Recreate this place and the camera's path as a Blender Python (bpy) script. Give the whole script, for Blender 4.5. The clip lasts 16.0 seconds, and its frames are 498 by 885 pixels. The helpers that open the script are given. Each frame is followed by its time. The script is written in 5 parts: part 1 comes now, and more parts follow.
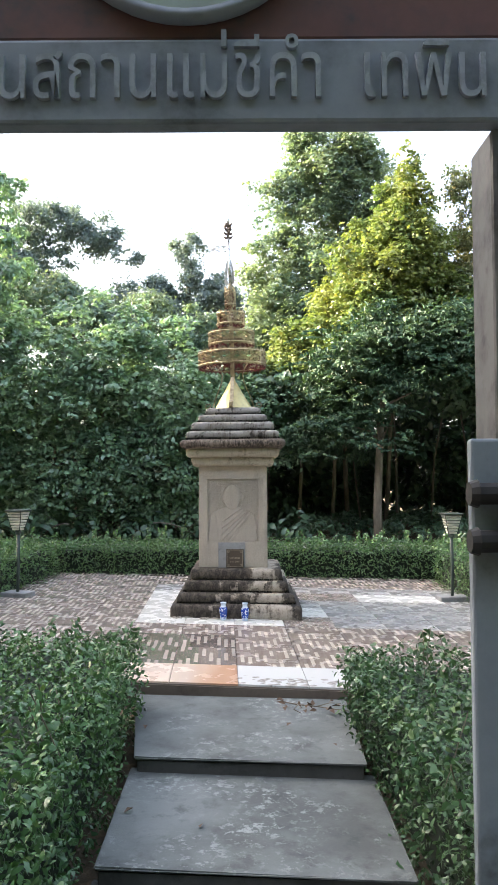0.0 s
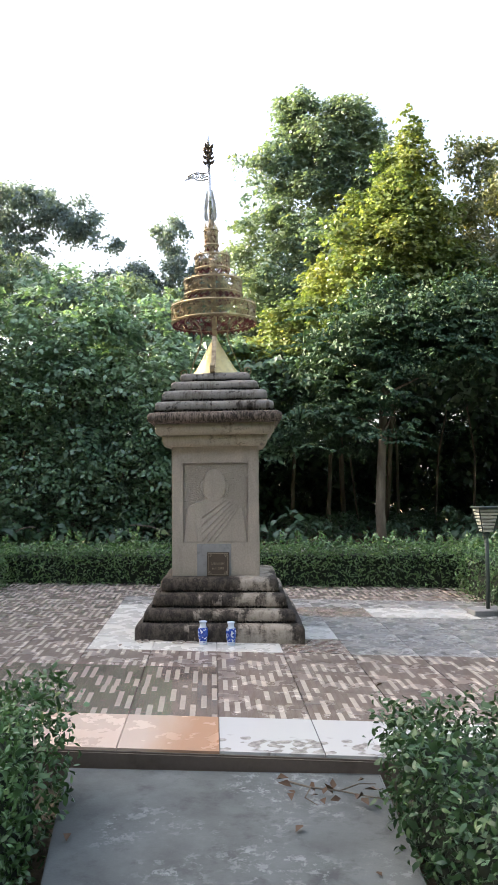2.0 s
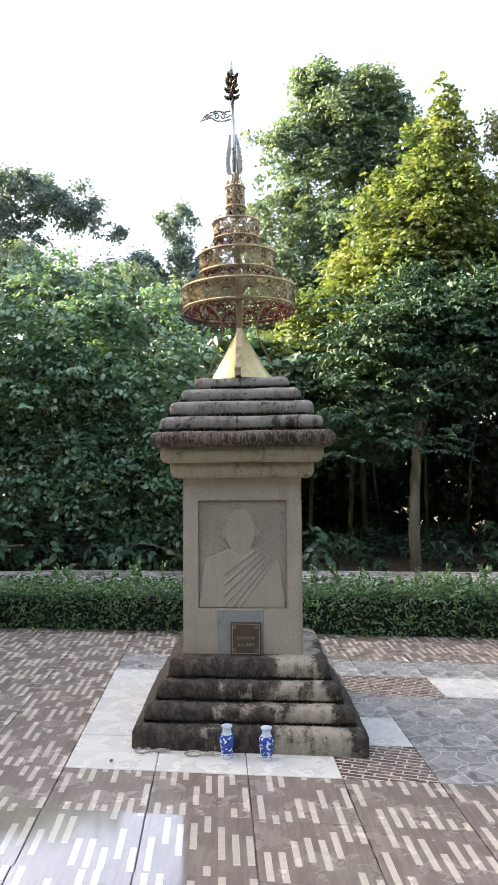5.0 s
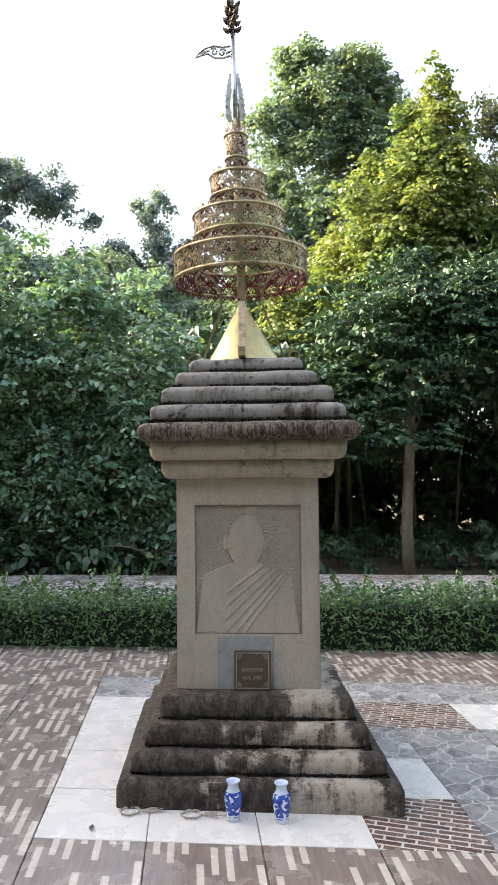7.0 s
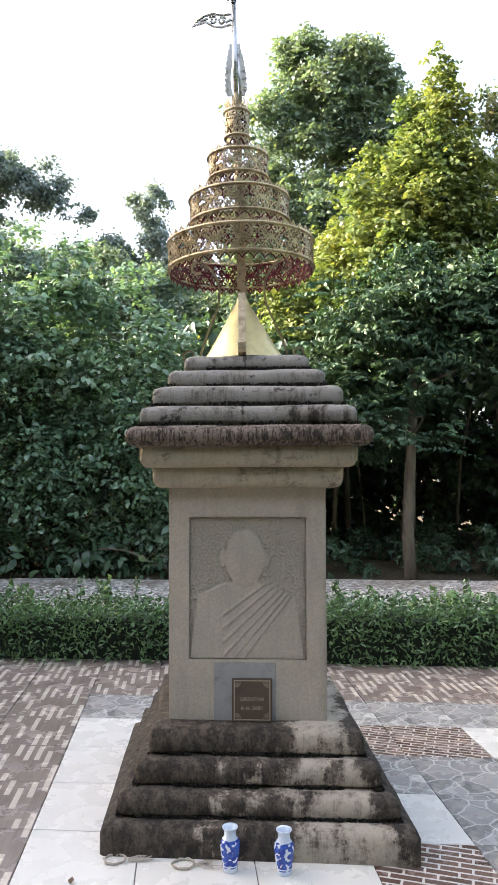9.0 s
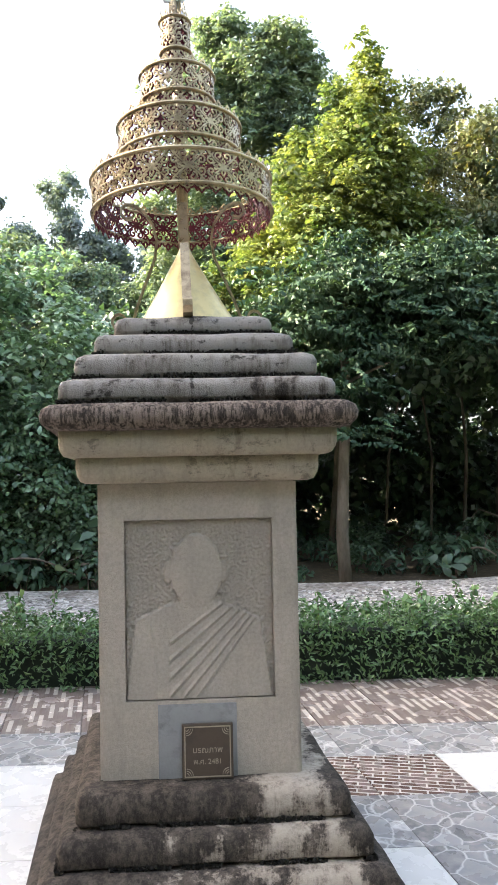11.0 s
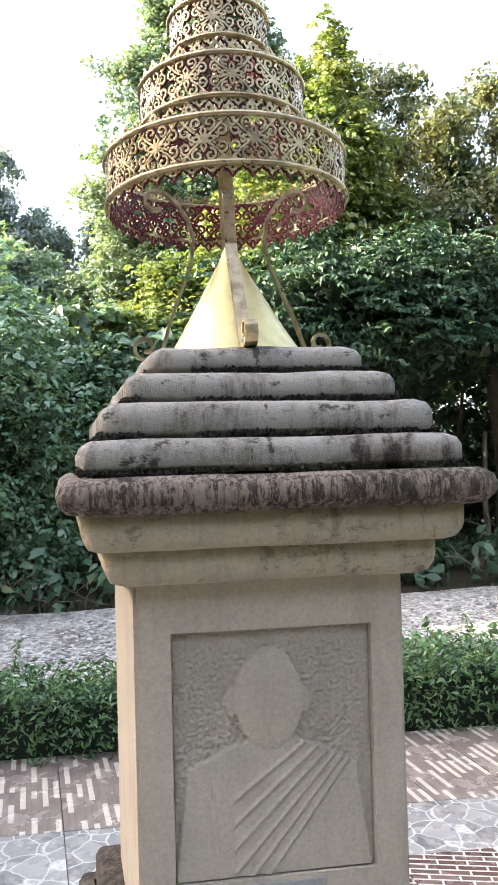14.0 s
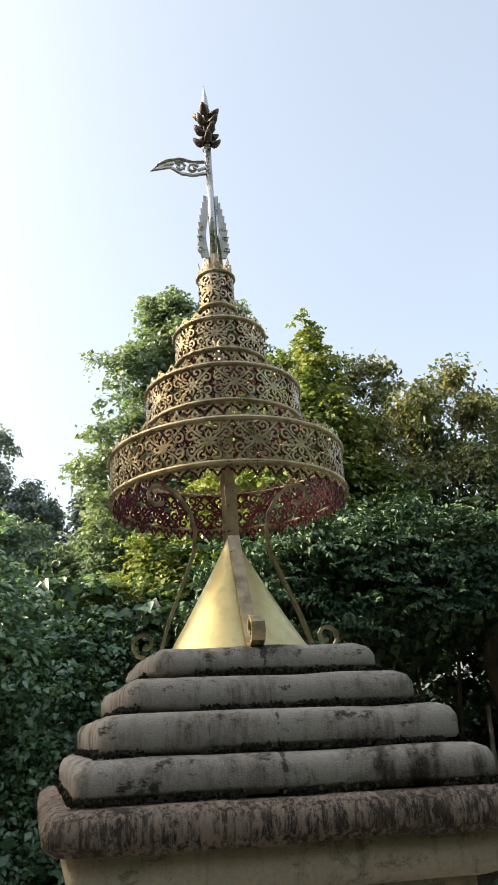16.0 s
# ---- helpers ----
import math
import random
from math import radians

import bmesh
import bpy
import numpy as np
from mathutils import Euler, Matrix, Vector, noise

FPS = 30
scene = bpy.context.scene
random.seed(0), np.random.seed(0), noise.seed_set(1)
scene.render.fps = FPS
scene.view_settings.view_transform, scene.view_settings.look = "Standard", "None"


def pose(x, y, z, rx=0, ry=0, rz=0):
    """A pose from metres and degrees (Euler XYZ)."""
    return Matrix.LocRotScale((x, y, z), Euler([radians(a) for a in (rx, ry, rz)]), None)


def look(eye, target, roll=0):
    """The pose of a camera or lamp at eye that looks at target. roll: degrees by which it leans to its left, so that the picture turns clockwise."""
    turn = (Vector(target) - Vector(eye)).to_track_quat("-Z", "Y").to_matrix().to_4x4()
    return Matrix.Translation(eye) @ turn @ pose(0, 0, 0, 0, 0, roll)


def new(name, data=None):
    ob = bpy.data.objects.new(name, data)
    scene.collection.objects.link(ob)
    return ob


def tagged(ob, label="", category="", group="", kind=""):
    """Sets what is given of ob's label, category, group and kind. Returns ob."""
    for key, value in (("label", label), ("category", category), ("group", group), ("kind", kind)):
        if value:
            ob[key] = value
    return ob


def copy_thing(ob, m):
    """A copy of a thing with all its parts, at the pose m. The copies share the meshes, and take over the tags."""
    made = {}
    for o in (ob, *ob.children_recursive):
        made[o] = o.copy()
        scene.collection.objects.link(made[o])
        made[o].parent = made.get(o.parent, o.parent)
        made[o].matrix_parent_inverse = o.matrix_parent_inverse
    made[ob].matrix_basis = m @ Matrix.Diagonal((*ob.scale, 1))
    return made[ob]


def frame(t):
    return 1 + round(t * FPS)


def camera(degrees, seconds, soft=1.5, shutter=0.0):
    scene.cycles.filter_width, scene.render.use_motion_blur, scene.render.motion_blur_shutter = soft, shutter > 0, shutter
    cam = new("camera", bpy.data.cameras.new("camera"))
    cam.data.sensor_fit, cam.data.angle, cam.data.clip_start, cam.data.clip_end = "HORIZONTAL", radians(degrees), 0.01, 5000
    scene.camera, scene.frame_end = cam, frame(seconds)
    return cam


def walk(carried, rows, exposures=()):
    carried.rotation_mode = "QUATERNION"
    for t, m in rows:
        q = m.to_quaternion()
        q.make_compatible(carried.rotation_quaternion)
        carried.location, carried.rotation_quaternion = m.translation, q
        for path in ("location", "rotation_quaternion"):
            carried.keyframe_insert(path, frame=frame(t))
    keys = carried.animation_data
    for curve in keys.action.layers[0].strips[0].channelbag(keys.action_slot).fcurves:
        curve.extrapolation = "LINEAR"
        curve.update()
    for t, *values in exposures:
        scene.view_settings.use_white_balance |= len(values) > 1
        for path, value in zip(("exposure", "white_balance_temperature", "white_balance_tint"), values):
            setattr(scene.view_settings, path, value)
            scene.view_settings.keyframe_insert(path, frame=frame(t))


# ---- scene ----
cam = camera(36.7, 16.0, soft=0.45)

PATH = [
    (0, (0.615, 0.668, 1.178), (0.454, 2.659, 1.265), -0.3),
    (0.5, (0.541, 1.043, 1.106), (0.406, 3.036, 1.204), -0.3),
    (1, (0.53, 1.391, 1.061), (0.434, 3.386, 1.17), -0.3),
    (1.5, (0.524, 1.723, 1.043), (0.435, 3.719, 1.147), -0.1),
    (2, (0.513, 2.063, 1.017), (0.383, 4.056, 1.121), -0.6),
    (2.5, (0.369, 2.411, 1.017), (0.264, 4.406, 1.121), -0.3),
    (3, (0.381, 2.722, 1.019), (0.2, 4.711, 1.132), -0.5),
    (3.5, (0.269, 2.985, 1.069), (0.054, 4.968, 1.216), -0.35),
    (4, (0.278, 3.072, 1.14), (0.07, 5.056, 1.278), -0.55),
    (4.5, (0.27, 3.224, 1.194), (0.085, 5.212, 1.313), -0.55),
    (5, (0.256, 3.382, 1.26), (0.114, 5.375, 1.352), -0.45),
    (5.2, (0.247, 3.418, 1.261), (0.114, 5.412, 1.347), -0.35),
    (7.3, (0.065, 4.081, 1.275), (0.011, 6.079, 1.358), -0.4),
    (7.5, (0.067, 4.138, 1.273), (0.022, 6.136, 1.359), -0.3),
    (8, (0.089, 4.215, 1.273), (0.035, 6.212, 1.36), -0.2),
    (8.5, (0.078, 4.243, 1.265), (0.001, 6.239, 1.366), -0.2),
    (9, (0.045, 4.273, 1.317), (-0.015, 6.271, 1.394), -0.2),
    (9.5, (0.047, 4.298, 1.262), (0.014, 6.295, 1.355), -0.4),
    (10, (0.048, 4.473, 1.216), (0.082, 6.471, 1.308), -0.6),
    (10.2, (0.017, 4.546, 1.219), (0.11, 6.541, 1.326), -0.6),
    (12.3, (-0.165, 5.337, 1.429), (0.047, 7.326, 1.454), -1.1),
    (12.5, (-0.205, 5.392, 1.445), (0.037, 7.377, 1.495), -0.9),
    (13, (-0.293, 5.492, 1.49), (-0.028, 7.475, 1.519), -1.0),
    (13.5, (-0.365, 5.498, 1.497), (-0.046, 7.472, 1.541), -1.1),
    (14, (-0.363, 5.503, 1.515), (-0.027, 7.474, 1.558), -1.5),
    (14.5, (-0.337, 5.511, 1.537), (-0.014, 7.483, 1.609), -2.0),
    (15, (-0.357, 5.528, 1.614), (-0.016, 7.46, 2.0), -2.5),
    (15.5, (-0.396, 5.542, 1.58), (-0.021, 7.372, 2.295), -2.6),
    (16, (-0.4, 5.548, 1.594), (-0.026, 7.375, 2.316), -2.6),
]
EXPOSURES = [(0.0, 2.4, 6350, 11), (0.5, 1.85, 6350, 11), (0.95, 2.0, 6350, 12), (3.0, 1.98, 6350, 12), (9.0, 2.08, 6350, 12), (10.2, 2.15, 6350, 12), (12.4, 2.6, 6250, 12), (14.5, 2.5, 6250, 12), (15.0, 2.3, 6350, 11), (15.4, 1.25, 6800, 6), (16.0, 1.25, 6800, 6)]
walk(cam, [(t, look(eye, target, roll)) for t, eye, target, roll in PATH], EXPOSURES)
SUN_AZ, SUN_EL = -80.0, 28.0      # degrees: from +y towards +x, above the horizon

# ---------- world and sun ----------
world = bpy.data.worlds.new("world")
scene.world = world
world.use_nodes = True
wn, wl = world.node_tree.nodes, world.node_tree.links
sky = wn.new("ShaderNodeTexSky")
sky.sky_type, sky.sun_disc = "NISHITA", False
sky.sun_elevation, sky.sun_rotation = radians(SUN_EL), radians(SUN_AZ)
sky.air_density, sky.dust_density, sky.ozone_density = 1.0, 7.5, 1.0
wn["Background"].inputs["Strength"].default_value = 0.15
haze = wn.new("ShaderNodeMix")      # thin high haze that whitens the whole sky
haze.data_type, haze.blend_type = "RGBA", "ADD"
haze.inputs[0].default_value = 1.0
haze.inputs[7].default_value = (0.88, 0.87, 0.86, 1)
wl.new(sky.outputs[0], haze.inputs[6])
wl.new(haze.outputs[2], wn["Background"].inputs["Color"])
sun_data = bpy.data.lights.new("sun", "SUN")
sun_data.energy, sun_data.angle, sun_data.color = 5.0, radians(0.6), (1.0, 0.88, 0.66)
sun = new("sun", sun_data)
sun_way = Vector((math.sin(radians(SUN_AZ)) * math.cos(radians(SUN_EL)), math.cos(radians(SUN_AZ)) * math.cos(radians(SUN_EL)), math.sin(radians(SUN_EL))))
sun.matrix_world = look(sun_way * 40, (0, 0, 0))


# ---------- materials ----------
class Mat:
    """A small builder of node materials."""

    def __init__(self, name, rough=0.7, metal=0.0, spec=0.5):
        self.m = bpy.data.materials.new(name)
        self.m.use_nodes = True
        self.t = self.m.node_tree
        self.b = self.t.nodes["Principled BSDF"]
        self.b.inputs["Roughness"].default_value = rough
        self.b.inputs["Metallic"].default_value = metal
        self.b.inputs["Specular IOR Level"].default_value = spec
        self.co = self.t.nodes.new("ShaderNodeTexCoord")

    def node(self, kind, **values):
        n = self.t.nodes.new(kind)
        for key, value in values.items():
            n.inputs[key].default_value = value
        return n

    def link(self, a, b):
        self.t.links.new(a, b)

    def noise(self, scale, detail=5, stretch=(1, 1, 1), space="Object", rough=0.6):
        mp = self.node("ShaderNodeMapping", Scale=stretch)
        self.link(self.co.outputs[space], mp.inputs["Vector"])
        n = self.node("ShaderNodeTexNoise", Scale=scale, Detail=detail, Roughness=rough)
        self.link(mp.outputs[0], n.inputs["Vector"])
        return n.outputs["Fac"]

    def ramp(self, fac, stops, constant=False):
        r = self.t.nodes.new("ShaderNodeValToRGB")
        if constant:
            r.color_ramp.interpolation = "CONSTANT"
        e = r.color_ramp.elements
        while len(e) < len(stops):
            e.new(0.5)
        for el, (p, c) in zip(e, stops):
            el.position, el.color = p, (*c, 1) if len(c) == 3 else c
        self.link(fac, r.inputs[0])
        return r.outputs[0]

    def grey(self, fac, a, b):
        return self.ramp(fac, [(a, (0, 0, 0)), (b, (1, 1, 1))])

    def mix(self, fac, a, b, kind="MIX"):
        m = self.t.nodes.new("ShaderNodeMix")
        m.data_type, m.blend_type = "RGBA", kind
        for value, slot in ((fac, 0), (a, 6), (b, 7)):
            if isinstance(value, (int, float)):
                m.inputs[slot].default_value = value
            elif isinstance(value, tuple):
                m.inputs[slot].default_value = (*value, 1)
            else:
                self.link(value, m.inputs[slot])
        return m.outputs[2]

    def maths(self, op, a, b=0.0):
        m = self.t.nodes.new("ShaderNodeMath")
        m.operation = op
        for value, slot in ((a, 0), (b, 1)):
            if isinstance(value, (int, float)):
                m.inputs[slot].default_value = value
            else:
                self.link(value, m.inputs[slot])
        return m.outputs[0]

    def axis(self, which, space="Object"):
        s = self.t.nodes.new("ShaderNodeSeparateXYZ")
        self.link(self.co.outputs[space], s.inputs[0])
        return s.outputs[which]

    def color(self, c):
        if isinstance(c, tuple):
            self.b.inputs["Base Color"].default_value = (*c, 1)
        else:
            self.link(c, self.b.inputs["Base Color"])
        return self

    def rough(self, r):
        self.link(r, self.b.inputs["Roughness"])
        return self

    def bump(self, fac, strength=0.3, distance=0.01):
        b = self.node("ShaderNodeBump", Strength=strength, Distance=distance)
        self.link(fac, b.inputs["Height"])
        self.link(b.outputs[0], self.b.inputs["Normal"])
        return self


def leaf_material(name, dark, light, yellow, through_light=0.3, rough=0.55, spec=0.6):
    k = Mat(name, rough=rough, spec=spec)
    g = k.t.nodes.new("ShaderNodeNewGeometry")
    c = k.ramp(g.outputs["Random Per Island"], [(0.0, dark), (0.55, light), (0.9, light), (1.0, yellow)])
    big = k.noise(0.9, 3)
    c = k.mix(k.grey(big, 0.35, 0.7), c, k.mix(0.5, c, yellow))
    k.color(c)
    tr = k.t.nodes.new("ShaderNodeBsdfTranslucent")
    k.link(k.mix(1.0, c, (1.0, 1.0, 0.45), "MULTIPLY"), tr.inputs["Color"])
    mx = k.node("ShaderNodeMixShader", Fac=through_light)
    out = k.t.nodes["Material Output"]
    k.link(k.b.outputs[0], mx.inputs[1])
    k.link(tr.outputs[0], mx.inputs[2])
    k.link(mx.outputs[0], out.inputs["Surface"])
    return k.m


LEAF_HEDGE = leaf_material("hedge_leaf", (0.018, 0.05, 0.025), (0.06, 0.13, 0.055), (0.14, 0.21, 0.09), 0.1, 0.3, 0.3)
# two lighter copies of hedge_leaf, with the stronger light on those hedges painted in
LEAF_HEDGE_LIT = leaf_material("lit_hedge_leaf", (0.022, 0.065, 0.03), (0.078, 0.175, 0.068), (0.19, 0.29, 0.11), 0.12, 0.28, 0.4)
LEAF_BACK = leaf_material("lit_back_hedge_leaf", (0.035, 0.09, 0.04), (0.125, 0.25, 0.095), (0.24, 0.35, 0.13), 0.18, 0.28)
LEAF_VINE = leaf_material("vine_leaf", (0.075, 0.15, 0.1), (0.25, 0.4, 0.27), (0.33, 0.46, 0.28), 0.3, 0.3, 1.0)
LEAF_TREE = leaf_material("tree_leaf", (0.03, 0.075, 0.05), (0.075, 0.15, 0.09), (0.16, 0.22, 0.1), 0.2, 0.34)
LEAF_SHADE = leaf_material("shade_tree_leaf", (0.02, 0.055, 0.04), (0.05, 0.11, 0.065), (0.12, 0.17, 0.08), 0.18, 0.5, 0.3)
# bluish cast of distance haze mixed into the leaf colour
LEAF_MID = leaf_material("hazed_tree_leaf", (0.09, 0.155, 0.145), (0.17, 0.26, 0.22), (0.34, 0.38, 0.2), 0.38, 0.36)
# yellow of the sunlight on the climbers is put into their leaf colour
LEAF_LIT = leaf_material("sunlit_climber_leaf", (0.055, 0.125, 0.055), (0.165, 0.25, 0.08), (0.42, 0.4, 0.12), 0.36, 0.36)
# the yellow-brown share of leaves paints sunlight on the crown's tips
LEAF_SUN_TIP = leaf_material("sunlit_tip_leaf", (0.045, 0.09, 0.055), (0.11, 0.165, 0.08), (0.4, 0.34, 0.13), 0.3, 0.4)
# distance haze is painted into this paler, blue-grey leaf colour
LEAF_FAR = leaf_material("hazed_far_leaf", (0.13, 0.18, 0.2), (0.19, 0.25, 0.27), (0.22, 0.28, 0.27), 0.4)


def make_bark():
    k = Mat("bark", 0.9)
    n = k.noise(12, 6, (1, 1, 0.25))
    k.color(k.ramp(n, [(0.3, (0.09, 0.072, 0.052)), (0.7, (0.23, 0.195, 0.15))])).bump(n, 0.6, 0.02)
    return k.m


def make_stone(name, tint, dirt=0.5, side=0.0, speckle=0.0, drip=0.0, fine=1.0):
    """Weathered cement render: fine grain, rain streaks and crisp black mould; side leans the mould to one flank and
    darkens the right end.
    """
    k = Mat(name, 0.88, spec=0.2)
    grain, pits = k.noise(110, 6), k.noise(300, 3)
    patch = k.noise(3.6, 9, rough=0.72)
    streak = k.noise(9 * fine, 9, (1.6, 1.6, 0.22), rough=0.75)
    c = k.mix(k.grey(patch, 0.35, 0.7), tint, tuple(v * 0.82 for v in tint))
    c = k.mix(k.grey(grain, 0.4, 0.7), c, k.mix(0.3, c, (0.2, 0.18, 0.15)))
    c = k.mix(k.maths("MULTIPLY", k.grey(streak, 0.5, 0.62), 0.3 + 0.3 * dirt), c, tuple(v * 0.55 for v in tint))
    mask = k.maths("ADD", k.maths("MULTIPLY", streak, 1.35 if fine > 2 else 0.8), k.maths("MULTIPLY", patch, 0.55 if fine > 2 else 1.1))
    mask = k.maths("SUBTRACT", mask, 0.42)
    if side:
        mask = k.maths("ADD", mask, k.maths("MULTIPLY", k.grey(k.maths("SUBTRACT", k.maths("MULTIPLY", k.noise(4, 5), 0.5), k.axis(0)), 0.02, 0.5), side))
    # darker towards the right end, following the steps inward with height
    if side:
        mask = k.maths("ADD", mask, k.maths("MULTIPLY", k.grey(k.maths("SUBTRACT", k.axis(0), k.maths("MULTIPLY", k.axis(2), -0.55)), 0.5, 0.6), side * 0.8))
    mask = k.maths("ADD", mask, k.maths("MULTIPLY", k.maths("SUBTRACT", k.noise(17, 9, rough=0.8), 0.5), 0.9 if side else 0.35))
    low = 0.86 - 0.42 * dirt
    c = k.mix(k.maths("MULTIPLY", k.grey(mask, low - 0.12, low + 0.06), 0.75), c, (0.1, 0.078, 0.06))
    crisp = k.maths("ADD", 0.35, k.maths("MULTIPLY", k.grey(k.noise(26, 9, (1, 1, 0.6), rough=0.85), 0.4, 0.56), 0.6))
    c = k.mix(k.maths("MULTIPLY", k.grey(mask, low, low + 0.1), crisp), c, (0.027, 0.023, 0.02))
    if speckle:
        spots = k.maths("ADD", k.maths("MULTIPLY", k.noise(34, 9, (0.7, 0.7, 1.2), rough=0.8), 0.7), k.maths("MULTIPLY", k.noise(5, 6), 0.3))
        c = k.mix(k.maths("MULTIPLY", k.grey(spots, 0.55, 0.6), speckle), c, (0.04, 0.035, 0.03))
    if drip:
        run = k.maths("ADD", k.maths("DIVIDE", k.maths("ABSOLUTE", k.maths("ADD", k.axis(0), 0.005)), drip), k.maths("MULTIPLY", k.noise(14, 8, rough=0.75), 1.9))
        c = k.mix(k.ramp(run, [(0.95, (0.85, 0.85, 0.85)), (1.35, (0, 0, 0))]), c, (0.035, 0.03, 0.027))
    k.color(c).bump(k.maths("ADD", k.maths("ADD", grain, pits), k.maths("MULTIPLY", patch, 1.5)), 0.45, 0.006)
    return k.m


def make_concrete(name, tint, marks):
    """Trowelled cement with damp blotches, dark grime and pale flaking patches."""
    k = Mat(name, 0.8, spec=0.3)
    big, mid, fine = k.noise(1.5, 7, rough=0.65), k.noise(7, 8, rough=0.7), k.noise(120, 4)
    c = k.mix(k.grey(big, 0.38, 0.62), tint, tuple(v * 0.58 for v in tint))
    c = k.mix(k.maths("MULTIPLY", k.grey(mid, 0.52, 0.66), 0.8), c, tuple(v * 0.42 for v in tint))
    flake = k.maths("MULTIPLY", k.grey(k.noise(26, 9, rough=0.75), 0.53, 0.58), k.grey(k.noise(2.4, 5), 0.48, 0.62))
    c = k.mix(k.maths("MULTIPLY", flake, marks), c, tuple(min(1, v * 1.7) for v in tint))
    k.color(c).bump(k.maths("ADD", k.maths("ADD", fine, mid), flake), 0.3, 0.004)
    k.rough(k.ramp(big, [(0.3, (0.55, 0.55, 0.55)), (0.7, (0.9, 0.9, 0.9))]))
    return k.m


def brick_nodes(k, length, row, mortar, cols, offset=0.5, turn=90):
    mp = k.t.nodes.new("ShaderNodeMapping")
    mp.inputs["Rotation"].default_value = (0, 0, radians(turn))
    info = k.t.nodes.new("ShaderNodeObjectInfo")
    add = k.t.nodes.new("ShaderNodeVectorMath")
    add.operation = "ADD"
    comb = k.t.nodes.new("ShaderNodeCombineXYZ")
    k.link(k.maths("MULTIPLY", k.maths("FLOOR", k.maths("MULTIPLY", info.outputs["Random"], 40)), row * 2), comb.inputs[1])
    k.link(k.co.outputs["Object"], mp.inputs["Vector"])
    k.link(mp.outputs[0], add.inputs[0])
    k.link(comb.outputs[0], add.inputs[1])
    b = k.t.nodes.new("ShaderNodeTexBrick")
    b.offset, b.offset_frequency = offset, 2
    for key, value in {"Scale": 1.0, "Mortar Size": mortar, "Mortar Smooth": 0.1, "Bias": 0.0, "Brick Width": length, "Row Height": row}.items():
        b.inputs[key].default_value = value
    for key, c in zip(("Color1", "Color2", "Mortar"), cols):
        b.inputs[key].default_value = (*c, 1)
    k.link(add.outputs[0], b.inputs["Vector"])
    return b


def make_strip_tile(name="strip_tile", polish=0.0):
    """Glazed tile printed with narrow brown planks, some of them broken by short cream bars."""
    k = Mat(name, 0.16, spec=0.85)
    info = k.t.nodes.new("ShaderNodeObjectInfo")
    seed = k.maths("MULTIPLY", info.outputs["Random"], 97.0)
    x, y = k.maths("ADD", k.axis(0), k.maths("MULTIPLY", k.axis(1), 0.115)), k.axis(1)
    xr = k.maths("DIVIDE", k.maths("ADD", x, 5.0), 0.0245)
    r = k.maths("FLOOR", xr)

    def white(a, b):
        w = k.t.nodes.new("ShaderNodeTexWhiteNoise")
        w.noise_dimensions = "2D"
        c = k.t.nodes.new("ShaderNodeCombineXYZ")
        k.link(a, c.inputs[0])
        k.link(b, c.inputs[1])
        k.link(c.outputs[0], w.inputs["Vector"])
        return w.outputs["Value"]

    shift = white(r, seed)
    yr = k.maths("ADD", k.maths("DIVIDE", k.maths("ADD", y, 5.0), 0.4), shift)
    cell = k.maths("FLOOR", yr)
    h = white(k.maths("ADD", k.maths("MULTIPLY", r, 7.0), seed), cell)
    odd = k.maths("GREATER_THAN", k.maths("MODULO", r, 2.0), 0.5)
    fx, fy = k.maths("FRACT", xr), k.maths("FRACT", yr)
    bar = k.maths("LESS_THAN", fy, k.maths("ADD", 0.42, k.maths("MULTIPLY", h, 0.12)))
    bar = k.maths("MULTIPLY", k.maths("MULTIPLY", bar, odd), k.maths("LESS_THAN", k.maths("ABSOLUTE", k.maths("SUBTRACT", fx, 0.5)), 0.5))
    seam = k.maths("GREATER_THAN", k.maths("ABSOLUTE", k.maths("SUBTRACT", fx, 0.5)), 0.46)
    brown = k.mix(k.grey(k.noise(5, 4), 0.35, 0.7), (0.2, 0.157, 0.132), (0.3, 0.243, 0.21))
    c = k.mix(h, k.mix(0.4, brown, (0.14, 0.1, 0.085)), brown)
    c = k.mix(k.grey(k.noise(60, 4, (1, 0.1, 1)), 0.4, 0.7), c, k.mix(0.25, c, (0.42, 0.37, 0.33)))
    c = k.mix(k.maths("MULTIPLY", seam, 0.35), c, (0.1, 0.075, 0.06))
    c = k.mix(bar, c, k.mix(k.grey(k.noise(40, 3), 0.4, 0.7), (0.62, 0.55, 0.47), (0.54, 0.47, 0.4)))
    k.color(c).rough(k.ramp(k.noise(6, 6), [(0.3, (0.19 - 0.15 * polish,) * 3), (0.75, (0.34 - 0.22 * polish,) * 3)]))
    if polish:
        joint = k.maths("MAXIMUM", seam, k.maths("LESS_THAN", fy, 0.025))
        k.link(k.maths("SUBTRACT", polish, k.maths("MULTIPLY", joint, 0.8 * polish)), k.b.inputs["Coat Weight"])
        k.b.inputs["Coat Roughness"].default_value = 0.09
        k.b.inputs["Coat IOR"].default_value = 1.95
    return k.m


def make_brick_tile():
    k = Mat("brick_print_tile", 0.25, spec=0.5)
    b = brick_nodes(k, 0.11, 0.034, 0.0045, ((0.11, 0.065, 0.05), (0.2, 0.13, 0.1), (0.62, 0.58, 0.53)), 0.4, 15)
    k.color(b.outputs["Color"])
    k.rough(k.ramp(k.noise(7, 5), [(0.3, (0.15, 0.15, 0.15)), (0.75, (0.4, 0.4, 0.4))]))
    return k.m


